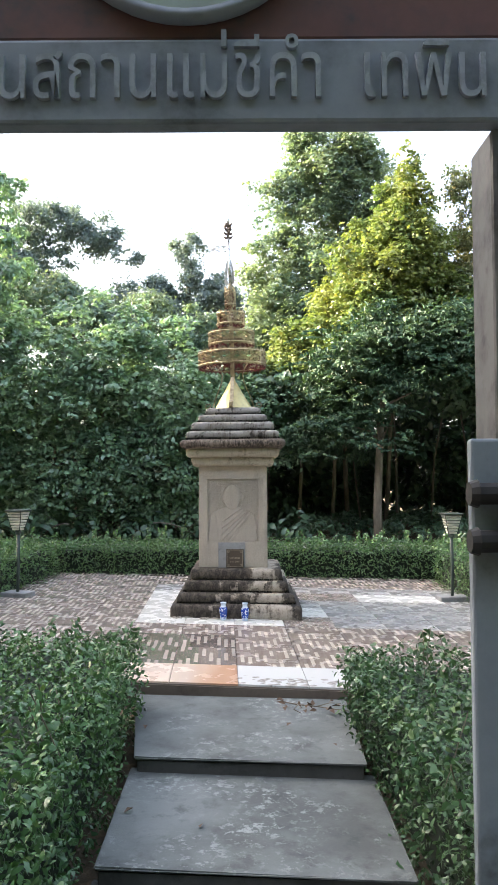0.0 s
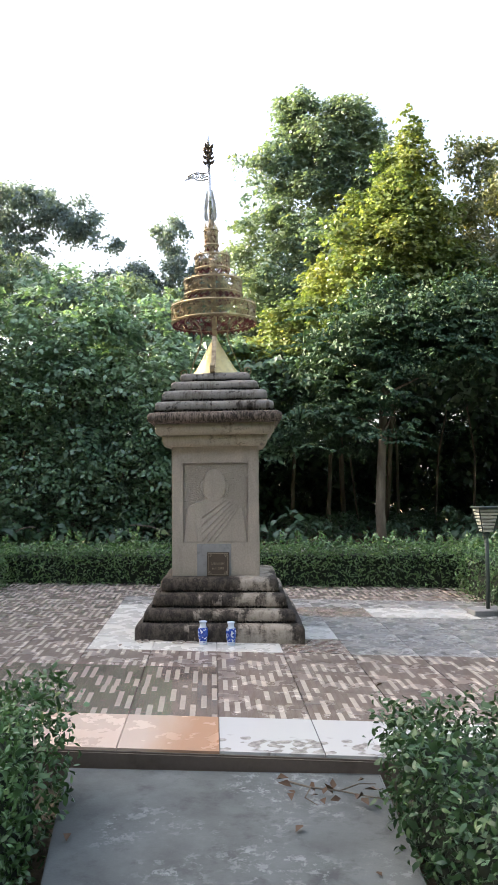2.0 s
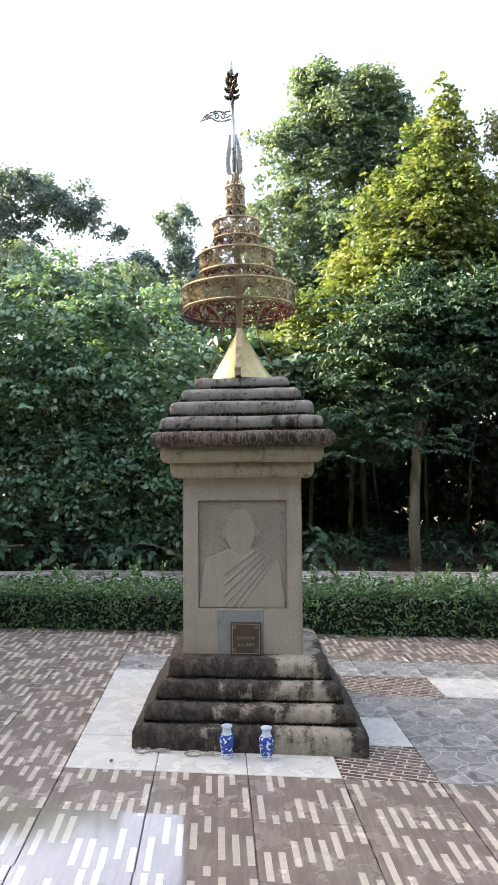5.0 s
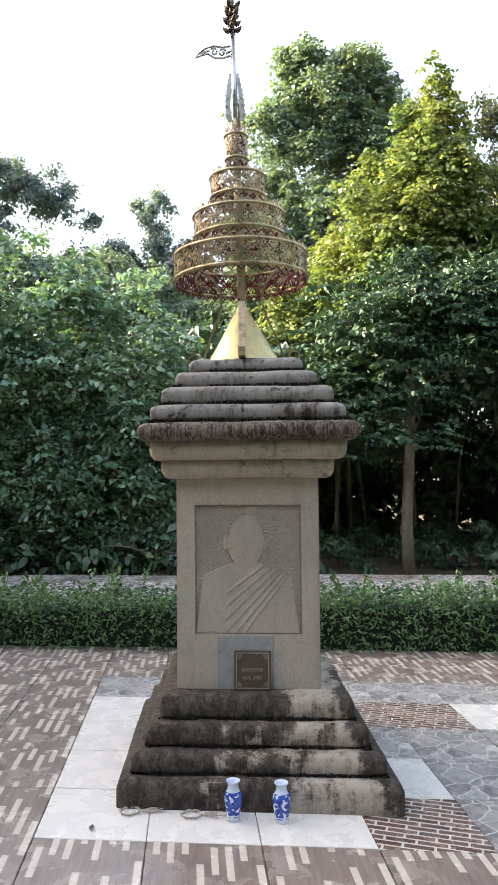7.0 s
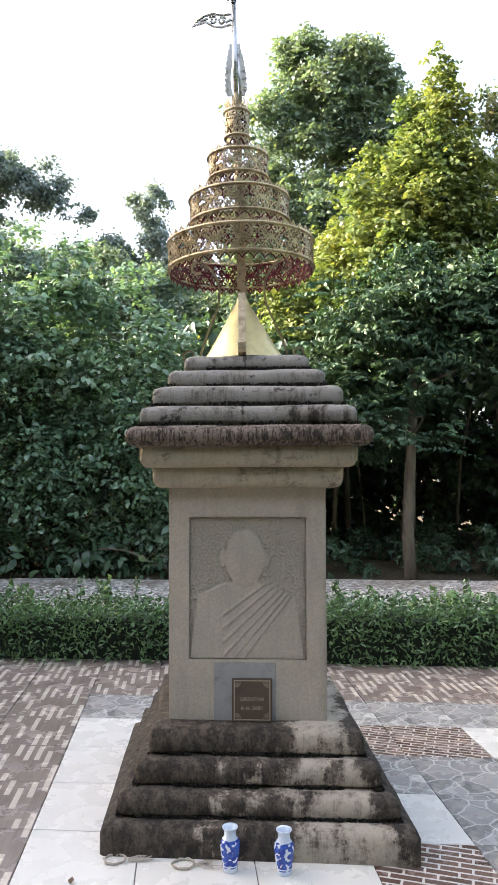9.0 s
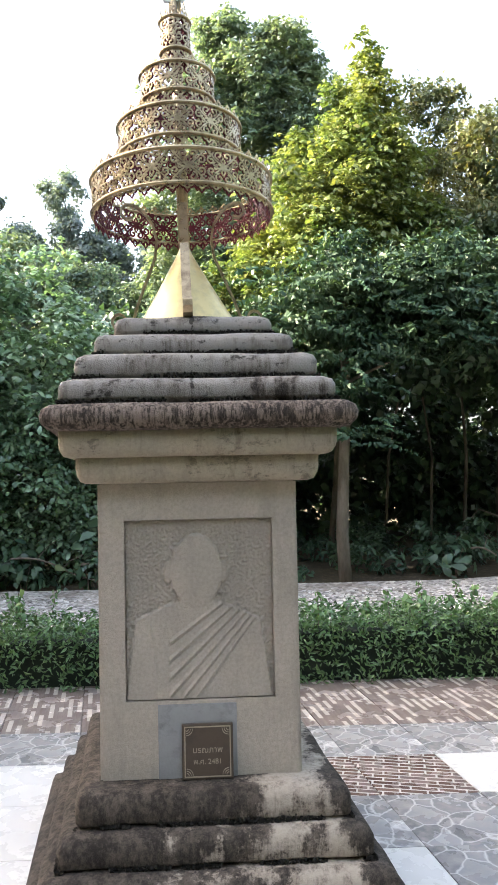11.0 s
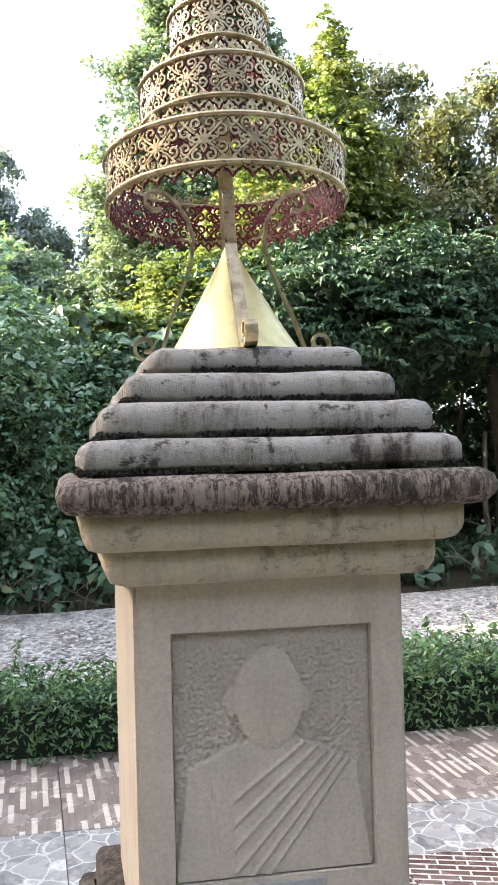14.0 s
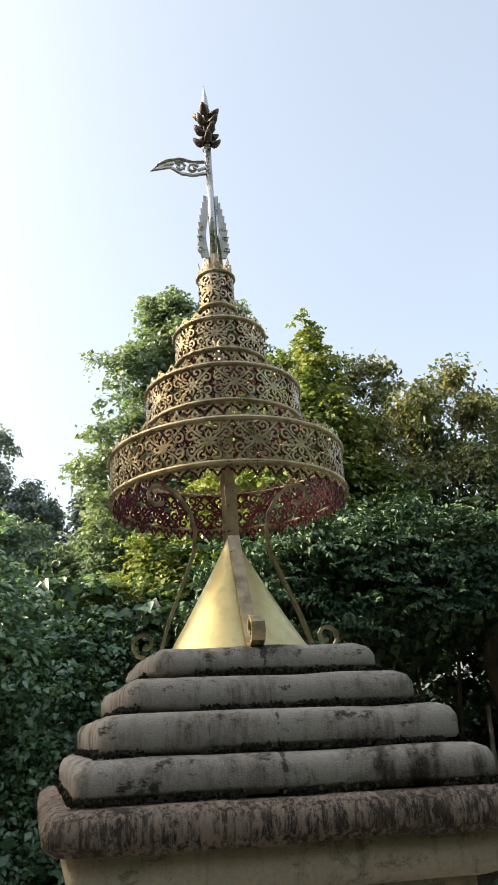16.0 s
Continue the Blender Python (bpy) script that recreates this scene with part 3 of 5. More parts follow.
def sprig_points(bases, height, seed, per=14):
    """Upright shoots with leaves in pairs: leaf centres, ways, and the stems' lines."""
    rng = np.random.default_rng(seed)
    cs, os_, lines = [], [], []
    for b in bases:
        h = height * rng.uniform(0.5, 1.3)
        lean = rng.normal(0, 0.25, 2)
        line = [(b[0] + lean[0] * h * t, b[1] + lean[1] * h * t, b[2] + h * t) for t in (0, 0.5, 1.0)]
        lines.append(line)
        for i in range(per):
            t = 0.25 + 0.75 * i / per
            a = i * 2.4
            w = np.array([math.cos(a), math.sin(a), 0.5])
            cs.append(np.array([b[0] + lean[0] * h * t, b[1] + lean[1] * h * t, b[2] + h * t]) + w * 0.02)
            os_.append(w)
    return np.array(cs), np.array(os_), lines


def hedge(name, label, x0, x1, y0, y1, z0, z1, count, leaf, seed, skew=0.0, sprigs=0, material=LEAF_HEDGE):
    h = thing(name, label, "hedge", group="clipped hedges")
    # solid dark box, its colour stands in for the hedge's inner shade
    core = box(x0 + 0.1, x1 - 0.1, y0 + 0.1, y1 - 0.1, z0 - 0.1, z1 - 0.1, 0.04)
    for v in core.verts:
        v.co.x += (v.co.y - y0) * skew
    part("core", core, HEDGE_SHADE, h, "near-black box painted as the shade inside the hedge")
    p, o = hedge_points(x0, x1, y0, y1, z0, z1, count, seed, skew)
    part("leaves", leaves(p, o, leaf, 0.85, 0.05, 0.19, seed, y1 < 5), material, h)
    if sprigs:
        rng = np.random.default_rng(seed + 5)
        b = np.stack([rng.uniform(x0, x1, sprigs), rng.uniform(y0, y1, sprigs), np.full(sprigs, z1 - 0.05)], axis=1)
        b[:, 0] += (b[:, 1] - y0) * skew
        c, o, lines = sprig_points(b, 0.17, seed)
        part("shoot_leaves", leaves(c, o, leaf * 1.15, 0.3, -0.2, 0.25, seed + 1, True), material, h)
        bm = bmesh.new()
        for line in lines:
            tube(bm, line, 0.0025, 4)
        tagged(part("shoot", bm, BARK, h), kind="stuff")
    return h


def limbs(bm, start, ends, radius, seed):
    rng = random.Random(seed)
    for e in ends:
        s, e = Vector(start), Vector(e)
        mid = s.lerp(e, 0.5) + Vector((rng.uniform(-0.2, 0.2), rng.uniform(-0.2, 0.2), rng.uniform(0.0, 0.3)))
        tube(bm, [s, s.lerp(mid, 0.6), mid, mid.lerp(e, 0.6), e], radius, 6, 0.3)


def tree(name, label, foot, top, radius, blobs, count, leaf, material, seed, lump=(0.28, 0.5), per=14, flat=0.75, droop=0.5, slim=0.3, spread=0.5, rough=0.12, shoot=0):
    t = thing(name, label, "tree")
    f, e = Vector(foot), Vector(top)
    bm = bmesh.new()
    rng = random.Random(seed)
    pts = [f.lerp(e, i / 6) + Vector((rng.uniform(-1, 1), rng.uniform(-1, 1), 0)) * radius * 0.35 * (i > 0) for i in range(7)]
    tube(bm, pts, radius, 10, 0.55)
    part("trunk", bm, BARK, t, smooth=True)
    for b in blobs[:7]:
        near = min(pts[2:], key=lambda q: (Vector(b[:3]) - q).length + (2.0 if q.z > b[2] else 0.0))
        if (Vector(b[:3]) - near).length > 1.7:
            continue
        bm = bmesh.new()
        limbs(bm, near, [b[:3]], radius * 0.28, seed)
        part("limb", bm, BARK, t, smooth=True)
    p, o = blob_points(blobs, count // max(1, shoot), seed, lump, per, flat, rough)
    if shoot:
        p, o = shoots(p, o, shoot, leaf * 2.2, seed + 3)
        spread *= 0.45
    part("crown", leaves(p, o, leaf, spread, droop, slim, seed, shoot > 0), material, t)
    return t


# ---------- ground ----------
def build_ground():
    bm = bmesh.new()
    xs = [-400, -120, -40, -15] + [-8 + 0.4 * i for i in range(41)] + [15, 40, 120, 400]
    ys = [-400, -100, -30, -8] + [-3 + 0.4 * i for i in range(66)] + [40, 120, 400]
    grid = []
    for y in ys:
        row = []
        for x in xs:
            s = min(1, max(0, (y - 2.5) / 2.5))
            z = -0.34 + 0.2 * s + 0.03 * noise.noise(Vector((x * 0.7, y * 0.7, 0)))
            if y > 13.2 and y < 60:
                z += 0.12 * min(1, (y - 13.2) / 2)
            row.append(bm.verts.new((x, y, z)))
        grid.append(row)
    for a, b in zip(grid, grid[1:]):
        for i in range(len(xs) - 1):
            bm.faces.new((a[i], a[i + 1], b[i + 1], b[i]))
    tagged(part("ground", bm, GROUND, smooth=True), "dark bare earth with leaf litter under trees", "ground", kind="structure")
    bm = bmesh.new()
    rows = []
    for i in range(45):
        x = -11 + 0.5 * i
        wob = 0.2 * noise.noise(Vector((x * 0.6, 3, 0)))
        rows.append([bm.verts.new((x, y, z + 0.02 * noise.noise(Vector((x * 2, y * 2, 1))))) for y, z in
                     ((9.95, -0.2), (10.05, -0.06), (10.8, -0.035), (11.8, -0.02), (12.8, 0.0), (13.3 + wob, 0.03), (13.7 + wob, -0.25))])
    for a, b in zip(rows, rows[1:]):
        for j in range(6):
            bm.faces.new((a[j], b[j], b[j + 1], a[j + 1]))
    tagged(part("road", bm, GRAVEL, smooth=True), "grey gravel track behind the back hedge", "road", kind="structure")


build_ground()


def build_gravel():
    """Loose rounded stones spread over the track."""
    rng = np.random.default_rng(51)
    n = 15000
    x, y = rng.uniform(-5.5, 5.5, n), 10.0 + 2.9 * rng.random(n) ** 1.2
    size = rng.uniform(0.012, 0.03, n)
    base = np.array([(1, 0, 0), (0, 1, 0), (-1, 0, 0), (0, -1, 0), (0.6, 0.6, 0.6), (-0.6, 0.6, 0.55), (-0.6, -0.6, 0.6), (0.6, -0.6, 0.5)])
    tris = np.array([(0, 1, 4), (1, 2, 5), (2, 3, 6), (3, 0, 7), (4, 1, 5), (5, 2, 6), (6, 3, 7), (7, 0, 4), (4, 5, 6), (4, 6, 7)])
    a = rng.uniform(0, 6.28, n)
    ca, sa = np.cos(a)[:, None], np.sin(a)[:, None]
    b = base[None] * (1 + rng.normal(0, 0.15, (n, 8, 3))) * size[:, None, None] * np.array([1.25, 0.9, 0.75])
    v = np.stack([b[..., 0] * ca - b[..., 1] * sa, b[..., 0] * sa + b[..., 1] * ca, b[..., 2]], axis=2)
    v[..., 0] += x[:, None]
    v[..., 1] += y[:, None]
    v[..., 2] += (-0.045 + 0.016 * (y - 10.05))[:, None]
    f = (tris[None] + 8 * np.arange(n)[:, None, None]).reshape(-1, 3)
    stones = thing("gravel", "loose pale grey stones spread over the track", "gravel", kind="stuff")
    part("stone", mesh_from(v.reshape(-1, 3).tolist(), f.tolist()), PEBBLE, stones)


build_gravel()


# ---------- platform and steps ----------
FX, FY = 0.201, 4.95
PU, PV = 0.4, 0.416


def floor_at(u, v):
    x = FX + u - 0.115 * v
    return Vector((x, FY - 0.025 * u + v, -0.012 * x))


def slab_between(corners, low):
    """A slab with the given four top corners, down to a level below."""
    bm = bmesh.new()
    t = [bm.verts.new(c) for c in corners]
    b = [bm.verts.new((c[0], c[1], low)) for c in corners]
    bm.faces.new(t)
    bm.faces.new(b[::-1])
    for i in range(4):
        bm.faces.new((t[i], b[i], b[(i + 1) % 4], t[(i + 1) % 4]))
    bmesh.ops.bevel(bm, geom=list(bm.edges), offset=0.006, segments=2, affect="EDGES")
    return bm


deck = thing("pavement", "raised terrace laid with mixed glazed floor tiles", "pavement", kind="structure")
drop = Vector((0, 0, -0.011))
part("bed", slab_between([floor_at(-2.5, -0.012) + drop, floor_at(2.6, -0.012) + drop, floor_at(2.6, 4.6) + drop, floor_at(-2.5, 4.6) + drop], -0.4), GROUT, deck, "dark mortar bed and edge of the terrace")


def step_slab(label, xl0, xr0, y0, xl1, xr1, y1, z):
    s = thing("concrete_step", label, "step", group="entrance steps", kind="structure")
    part("tread", slab_between([(xl0, y0, z), (xr0, y0, z - 0.01), (xr1, y1, z - 0.01), (xl1, y1, z)], z - 0.014), CONCRETE, s)
    # the riser takes a darker cement than the tread
    part("riser", slab_between([(xl0 + 0.012, y0 + 0.012, z - 0.016), (xr0 - 0.012, y0 + 0.012, z - 0.016), (xr1 - 0.012, y1, z - 0.016), (xl1 + 0.012, y1, z - 0.016)], z - 0.4), RISER, s, "dark cement riser")


step_slab("grey cement step below the tiled terrace", -0.17, 0.85, 3.985, -0.38, 0.80, 4.925, -0.06)
step_slab("worn grey cement step with flaking patches", -0.12, 0.955, 3.19, -0.20, 0.88, 4.05, -0.13)
step_slab("grey cement step inside the gate", -0.05, 1.03, 2.3, -0.14, 0.97, 3.25, -0.2)
step_slab("grey cement landing under the gate", -0.3, 1.3, -1.5, -0.08, 1.06, 2.36, -0.27)

# ---------- monument ----------
MON = pose(-0.046, 7.41, 0.0, 0, 0, -1.4)
monument = thing("memorial_pedestal", "weathered cement memorial pedestal with stepped base and mould stains", "monument", MON)


def course(name, profile, material, label="", radius=0.02, wobble=0.003, seed=0):
    ob = part(name, square_course(profile, radius, 4, wobble, seed), material, monument, label, True)
    if name == "base_course":
        ob.location.x = 0.026
    return ob


def step_profile(w, z0, z1, r=0.03):
    return [(w - 0.022, z0), (w - 0.022, z0 + 0.006), (w - 0.004, z0 + 0.009), (w, z0 + 0.016), (w, z1 - r), (w - r * 0.3, z1 - r * 0.35), (w - r, z1), (w - 0.06, z1 + 0.001), (w - 0.12, z1 + 0.002)]


course("base_course", step_profile(0.548, -0.04, 0.111, 0.035), STONE_BASE, "cement course with black mould and a wavy damp line", 0.02, 0.005, 1)
course("base_course", step_profile(0.494, 0.1125, 0.197, 0.032), STONE_BASE, "", 0.02, 0.005, 2)
course("base_course", step_profile(0.441, 0.1985, 0.29, 0.032), STONE_BASE, "", 0.02, 0.005, 3)
course("base_course", step_profile(0.392, 0.2915, 0.387, 0.032), STONE_BASE, "", 0.02, 0.005, 4)


def build_shaft():
    w, d, z0, z1 = 0.297, 0.02, 0.38, 1.262
    px0, px1, pz0, pz1 = -0.22, 0.222, 0.612, 1.145
    bm = bmesh.new()
    o = [bm.verts.new((x, -w, z)) for x, z in ((-w, z0), (w, z0), (w, z1), (-w, z1))]
    i = [bm.verts.new((x, -w, z)) for x, z in ((px0, pz0), (px1, pz0), (px1, pz1), (px0, pz1))]
    k = [bm.verts.new((x, -w + d, z)) for x, z in ((px0, pz0), (px1, pz0), (px1, pz1), (px0, pz1))]
    b = [bm.verts.new((x, w, z)) for x, z in ((-w, z0), (w, z0), (w, z1), (-w, z1))]
    for a in range(4):
        c = (a + 1) % 4
        bm.faces.new((o[a], o[c], i[c], i[a]))
        bm.faces.new((i[a], i[c], k[c], k[a]))
        bm.faces.new((o[c], o[a], b[a], b[c]))
    bm.faces.new(k)
    bm.faces.new(b[::-1])
    edges = [e for e in bm.edges if all(v in o or v in b for v in e.verts)]
    bmesh.ops.bevel(bm, geom=edges, offset=0.008, segments=2, affect="EDGES")
    part("shaft", bm, STONE, monument, "plain buff cement shaft with a sunk panel")
    # stippled ground of the panel with a plain carved bust
    nx, nz = 130, 156
    verts, faces = [], []
    for r in range(nz + 1):
        for c in range(nx + 1):
            x = px0 + 0.004 + (px1 - px0 - 0.008) * c / nx
            z = pz0 + 0.004 + (pz1 - pz0 - 0.008) * r / nz
            s, q = (x + 0.002) / 0.222, (z - pz0) / (pz1 - pz0)
            h = 0.001 + 0.006 * (0.5 + noise.noise(Vector((x * 150, z * 150, 0)))) + 0.003 * noise.noise(Vector((x * 330, z * 330, 3)))
            head = ((s + 0.03) / 0.345) ** 2 + ((q - 0.71) / 0.205) ** 2
            ear = min(((s + 0.40) / 0.055) ** 2, ((s - 0.34) / 0.055) ** 2) + ((q - 0.70) / 0.06) ** 2
            neck = abs(s + 0.02) < 0.24 and 0.4 < q < 0.6
            shoulder = q < 0.545 - 0.19 * max(0, abs(s + 0.02) - 0.22) ** 1.2 - (0 if abs(s) < 0.84 else 3 * (abs(s) - 0.84))
            if shoulder:
                h = 0.0115
                if -0.4 < s < 0.82 and q < 0.53:
                    run = (q - 0.56 * s) / (1 - 0.6 * s)
                    ph = (run * 12.5 + 0.4 * run * run) % 1.0 if 0.0 < run < 0.47 else 0.0
                    h += 0.0045 * math.exp(-((ph - 0.5) / 0.13) ** 2) - 0.002 * math.exp(-((ph - 0.25) / 0.12) ** 2)
                if s < -0.42:
                    h += 0.002 * math.exp(-((s + 0.62 - 0.25 * (0.3 - q)) / 0.03) ** 2)
            elif neck:
                h = 0.0085
            if ear < 1:
                h = max(h, 0.0105)
            if head < 1:
                h = 0.0105 + 0.008 * math.sqrt(1 - head)
            verts.append((x, -w + d - 0.0005 - h, z))
    for r in range(nz):
        for c in range(nx):
            a = r * (nx + 1) + c
            faces.append((a, a + 1, a + nx + 2, a + nx + 1))
    part("relief_panel", mesh_from(verts, faces), PANEL_ROUGH, monument, "low carved relief bust on a stippled ground", True)


build_shaft()
course("lower_cornice", [(0.33, 1.256), (0.346, 1.262), (0.355, 1.28), (0.358, 1.30), (0.358, 1.336), (0.2, 1.337)], STONE_CORNICE, "buff cement moulding with rounded lower edge", 0.03, 0.002, 5)
course("upper_cornice", [(0.374, 1.332), (0.39, 1.338), (0.4, 1.354), (0.403, 1.37), (0.403, 1.413), (0.2, 1.414)], STONE_CORNICE, "", 0.03, 0.002, 6)
course("cornice_roll", [(0.41, 1.408), (0.433, 1.413), (0.449, 1.43), (0.453, 1.45), (0.447, 1.47), (0.428, 1.484), (0.3, 1.487)], STONE_TORUS, "round-edged roll moulding streaked dark by rain", 0.03, 0.004, 7)
for w, z0, z1, sd in ((0.4, 1.488, 1.56, 8), (0.358, 1.5615, 1.637, 9), (0.302, 1.6385, 1.707, 10), (0.245, 1.7085, 1.77, 11)):
    course("roof_course", step_profile(w, z0, z1, 0.026), STONE_TOP, "grey weathered roof step with mouldy joint" if sd == 8 else "", 0.022, 0.005, sd)
MOSS = make_paint("black_moss", (0.022, 0.02, 0.016), (0.035, 0.036, 0.022), 0.95, 0.6, 30)


def joint_moss(w, z, count, seed, off=0.0, rise=0.004):
    """Tufts of black moss lodged in the joint round a course, thick in some places and missing in others."""
    rng = np.random.default_rng(seed)
    u, side = rng.uniform(-w, w, count), rng.integers(0, 3, count)
    keep = np.array([noise.noise(Vector((a * 7, b * 3.0, seed))) for a, b in zip(u, side)]) > -0.12
    u, side = u[keep], side[keep]
    n = len(u)
    c = np.stack([np.where(side == 0, u, np.where(side == 1, -w, w)) + off, np.where(side == 0, -w, u), z + np.abs(rng.normal(0, rise, n))], axis=1)
    o = np.stack([np.where(side == 0, 0.0, np.where(side == 1, -1.0, 1.0)), np.where(side == 0, -1.0, 0.0), np.full(n, 0.3)], axis=1)
    tagged(part("joint_moss", leaves(c + o * rng.uniform(-0.002, 0.004, (n, 1)), o, 0.011, 0.8, 0.3, 0.4, seed), MOSS, monument, "black moss lodged in the joint"), kind="stuff")


for k, (w, z) in enumerate(((0.402, 1.489), (0.36, 1.564), (0.304, 1.641), (0.247, 1.711))):
    joint_moss(w, z, 1500, 60 + k)
for k, (w, z) in enumerate(((0.494, 0.1145), (0.441, 0.2005), (0.392, 0.2935))):
    joint_moss(w, z, 2000, 70 + k, 0.026, 0.005)
part("cement_patch", box(-0.127, 0.105, -0.3, -0.285, 0.386, 0.602, 0.002), CEMENT, monument, "grey cement patch under the panel")

# the pedestal's plan is slightly out of square, as the terrace is
SKEW = Matrix(((1, -0.1, 0, -0.025), (0, 1, 0, 0), (0, 0, 1, 0), (0, 0, 0, 1)))
for ob in monument.children:
    ob.data.transform(SKEW)
    ob.data.update()

plaque = thing("memorial_plaque", "small dark stone plaque with an ornate border leaning on the shaft", "plaque", MON @ pose(0.022, -0.312, 0.3885, -4, 0, 0))
part("slab", box(-0.075, 0.075, -0.009, 0.009, 0, 0.158, 0.003), PLAQUE, plaque)


def frame_bars(x0, x1, z0, z1, t, y0, y1):
    bm = bmesh.new()
    for a in ((x0, x1, z0, z0 + t), (x0, x1, z1 - t, z1), (x0, x0 + t, z0 + t, z1 - t), (x1 - t, x1, z0 + t, z1 - t)):
        b2 = box(a[0], a[1], y0, y1, a[2], a[3])
        me = bpy.data.meshes.new("tmp")
        b2.to_mesh(me)
        b2.free()
        bm.from_mesh(me)
        bpy.data.meshes.remove(me)
    return bm


part("border", frame_bars(-0.068, 0.068, 0.007, 0.151, 0.0035, -0.0105, -0.0088), PLAQUE_INK, plaque, "worn gilt border line")
bm = bmesh.new()
for sx in (-1, 1):
    for z, sz in ((0.013, 1), (0.145, -1)):
        for rr in (0.007, 0.013, 0.019):
            tube(bm, [(sx * (0.062 - rr * math.cos(a)), -0.0098, z + sz * rr * math.sin(a)) for a in [i * math.pi / 10 for i in range(6)]], 0.0012, 4)
tagged(part("corner_scrolls", bm, PLAQUE_INK, plaque), kind="stuff")


def lettering(name, text, size, m, material, parent, depth=0.0006, label="", word=None):
    cu = bpy.data.curves.new(name, "FONT")
    cu.body, cu.size, cu.align_x, cu.extrude = text, size, "CENTER", depth
    tmp = bpy.data.objects.new(name, cu)
    scene.collection.objects.link(tmp)
    me = bpy.data.meshes.new_from_object(tmp.evaluated_get(bpy.context.evaluated_depsgraph_get()))
    bpy.data.objects.remove(tmp)
    me.materials.clear()
    if word is not None:       # keep one word of the line: the shapes before or after the widest gap
        bm = bmesh.new()
        bm.from_mesh(me)
        xs = sorted(v.co.x for v in bm.verts)
        cut = max(range(1, len(xs)), key=lambda i: xs[i] - xs[i - 1])
        split = (xs[cut] + xs[cut - 1]) / 2
        bmesh.ops.delete(bm, geom=[v for v in bm.verts if (v.co.x > split) != (word > 0)], context="VERTS")
        bm.to_mesh(me)
        bm.free()
    ob = part(name, me, material, parent, label)
    ob.matrix_local = m
    return ob


lettering("lettering", "มรณภาพ", 0.024, pose(0, -0.0095, 0.076, 90), PLAQUE_INK, plaque)
lettering("lettering", "พ.ศ. 2481", 0.021, pose(0, -0.0095, 0.044, 90), PLAQUE_INK, plaque)

# ---------- tiered gilded umbrella ----------
umbrella = thing("tiered_umbrella", "gilded openwork tiered umbrella finial on a gold cone", "finial", MON @ pose(-0.023, 0.0, 1.772, 0, -1.5, 0))


def spiral(cx, cz, r, turns, start, hand=1, n=12):
    return [(cx + r * (1 - 0.8 * i / n) * math.cos(start + hand * turns * 2 * math.pi * i / n), cz + r * (1 - 0.8 * i / n) * math.sin(start + hand * turns * 2 * math.pi * i / n)) for i in range(n + 1)]


def ring_pts(cx, cz, r, n=8):
    return [(cx + r * math.cos(2 * math.pi * i / n), cz + r * math.sin(2 * math.pi * i / n)) for i in range(n + 1)]


def lattice_motif(c, h):
    """Scrollwork for one cell: crossed stems, a flower, and four pairs of scrolls."""
    lines = [[(-c / 2, 0.0), (-c * 0.25, h * 0.3), (0, h / 2), (c * 0.25, h * 0.7), (c / 2, h)],
             [(-c / 2, h), (-c * 0.25, h * 0.7), (0, h / 2), (c * 0.25, h * 0.3), (c / 2, 0.0)],
             ring_pts(0, h / 2, h * 0.08)]
    for a in range(4):
        w = a * math.pi / 2
        lines.append([(0.0, h / 2), (math.cos(w + 0.35) * h * 0.17, h / 2 + math.sin(w + 0.35) * h * 0.17), (math.cos(w) * h * 0.26, h / 2 + math.sin(w) * h * 0.26),
                      (math.cos(w - 0.35) * h * 0.17, h / 2 + math.sin(w - 0.35) * h * 0.17), (0.0, h / 2)])
    for sx in (-1, 1):
        for sz in (-1, 1):
            lines.append(spiral(sx * c * 0.13, h / 2 + sz * h * 0.33, h * 0.14, 1.1, -sz * math.pi / 2, sx * sz))
            lines.append(spiral(sx * c * 0.36, h / 2 + sz * h * 0.16, h * 0.13, 1.1, math.pi / 2 * sz, -sx * sz))
            lines.append(spiral(sx * c * 0.37, h / 2 + sz * h * 0.4, h * 0.09, 0.9, 0.0, sx * sz, 8))
            lines.append(spiral(sx * c * 0.24, h / 2 + sz * h * 0.05, h * 0.07, 0.9, math.pi / 2, -sx * sz, 8))
            lines.append([(sx * c * 0.42, h / 2 + sz * h * 0.36), (sx * c * 0.34, h / 2 + sz * h * 0.46), (sx * c * 0.24, h / 2 + sz * h * 0.42)])
    return lines


def crest_motif(c, h):
    """A small three-lobed leaf standing on a ring."""
    return [[(-c * 0.45, 0), (-c * 0.3, h * 0.45), (-c * 0.12, h * 0.3), (0, 0)], [(c * 0.45, 0), (c * 0.3, h * 0.45), (c * 0.12, h * 0.3), (0, 0)],
            [(-c * 0.1, h * 0.25), (-c * 0.16, h * 0.6), (0, h), (c * 0.16, h * 0.6), (c * 0.1, h * 0.25)]]


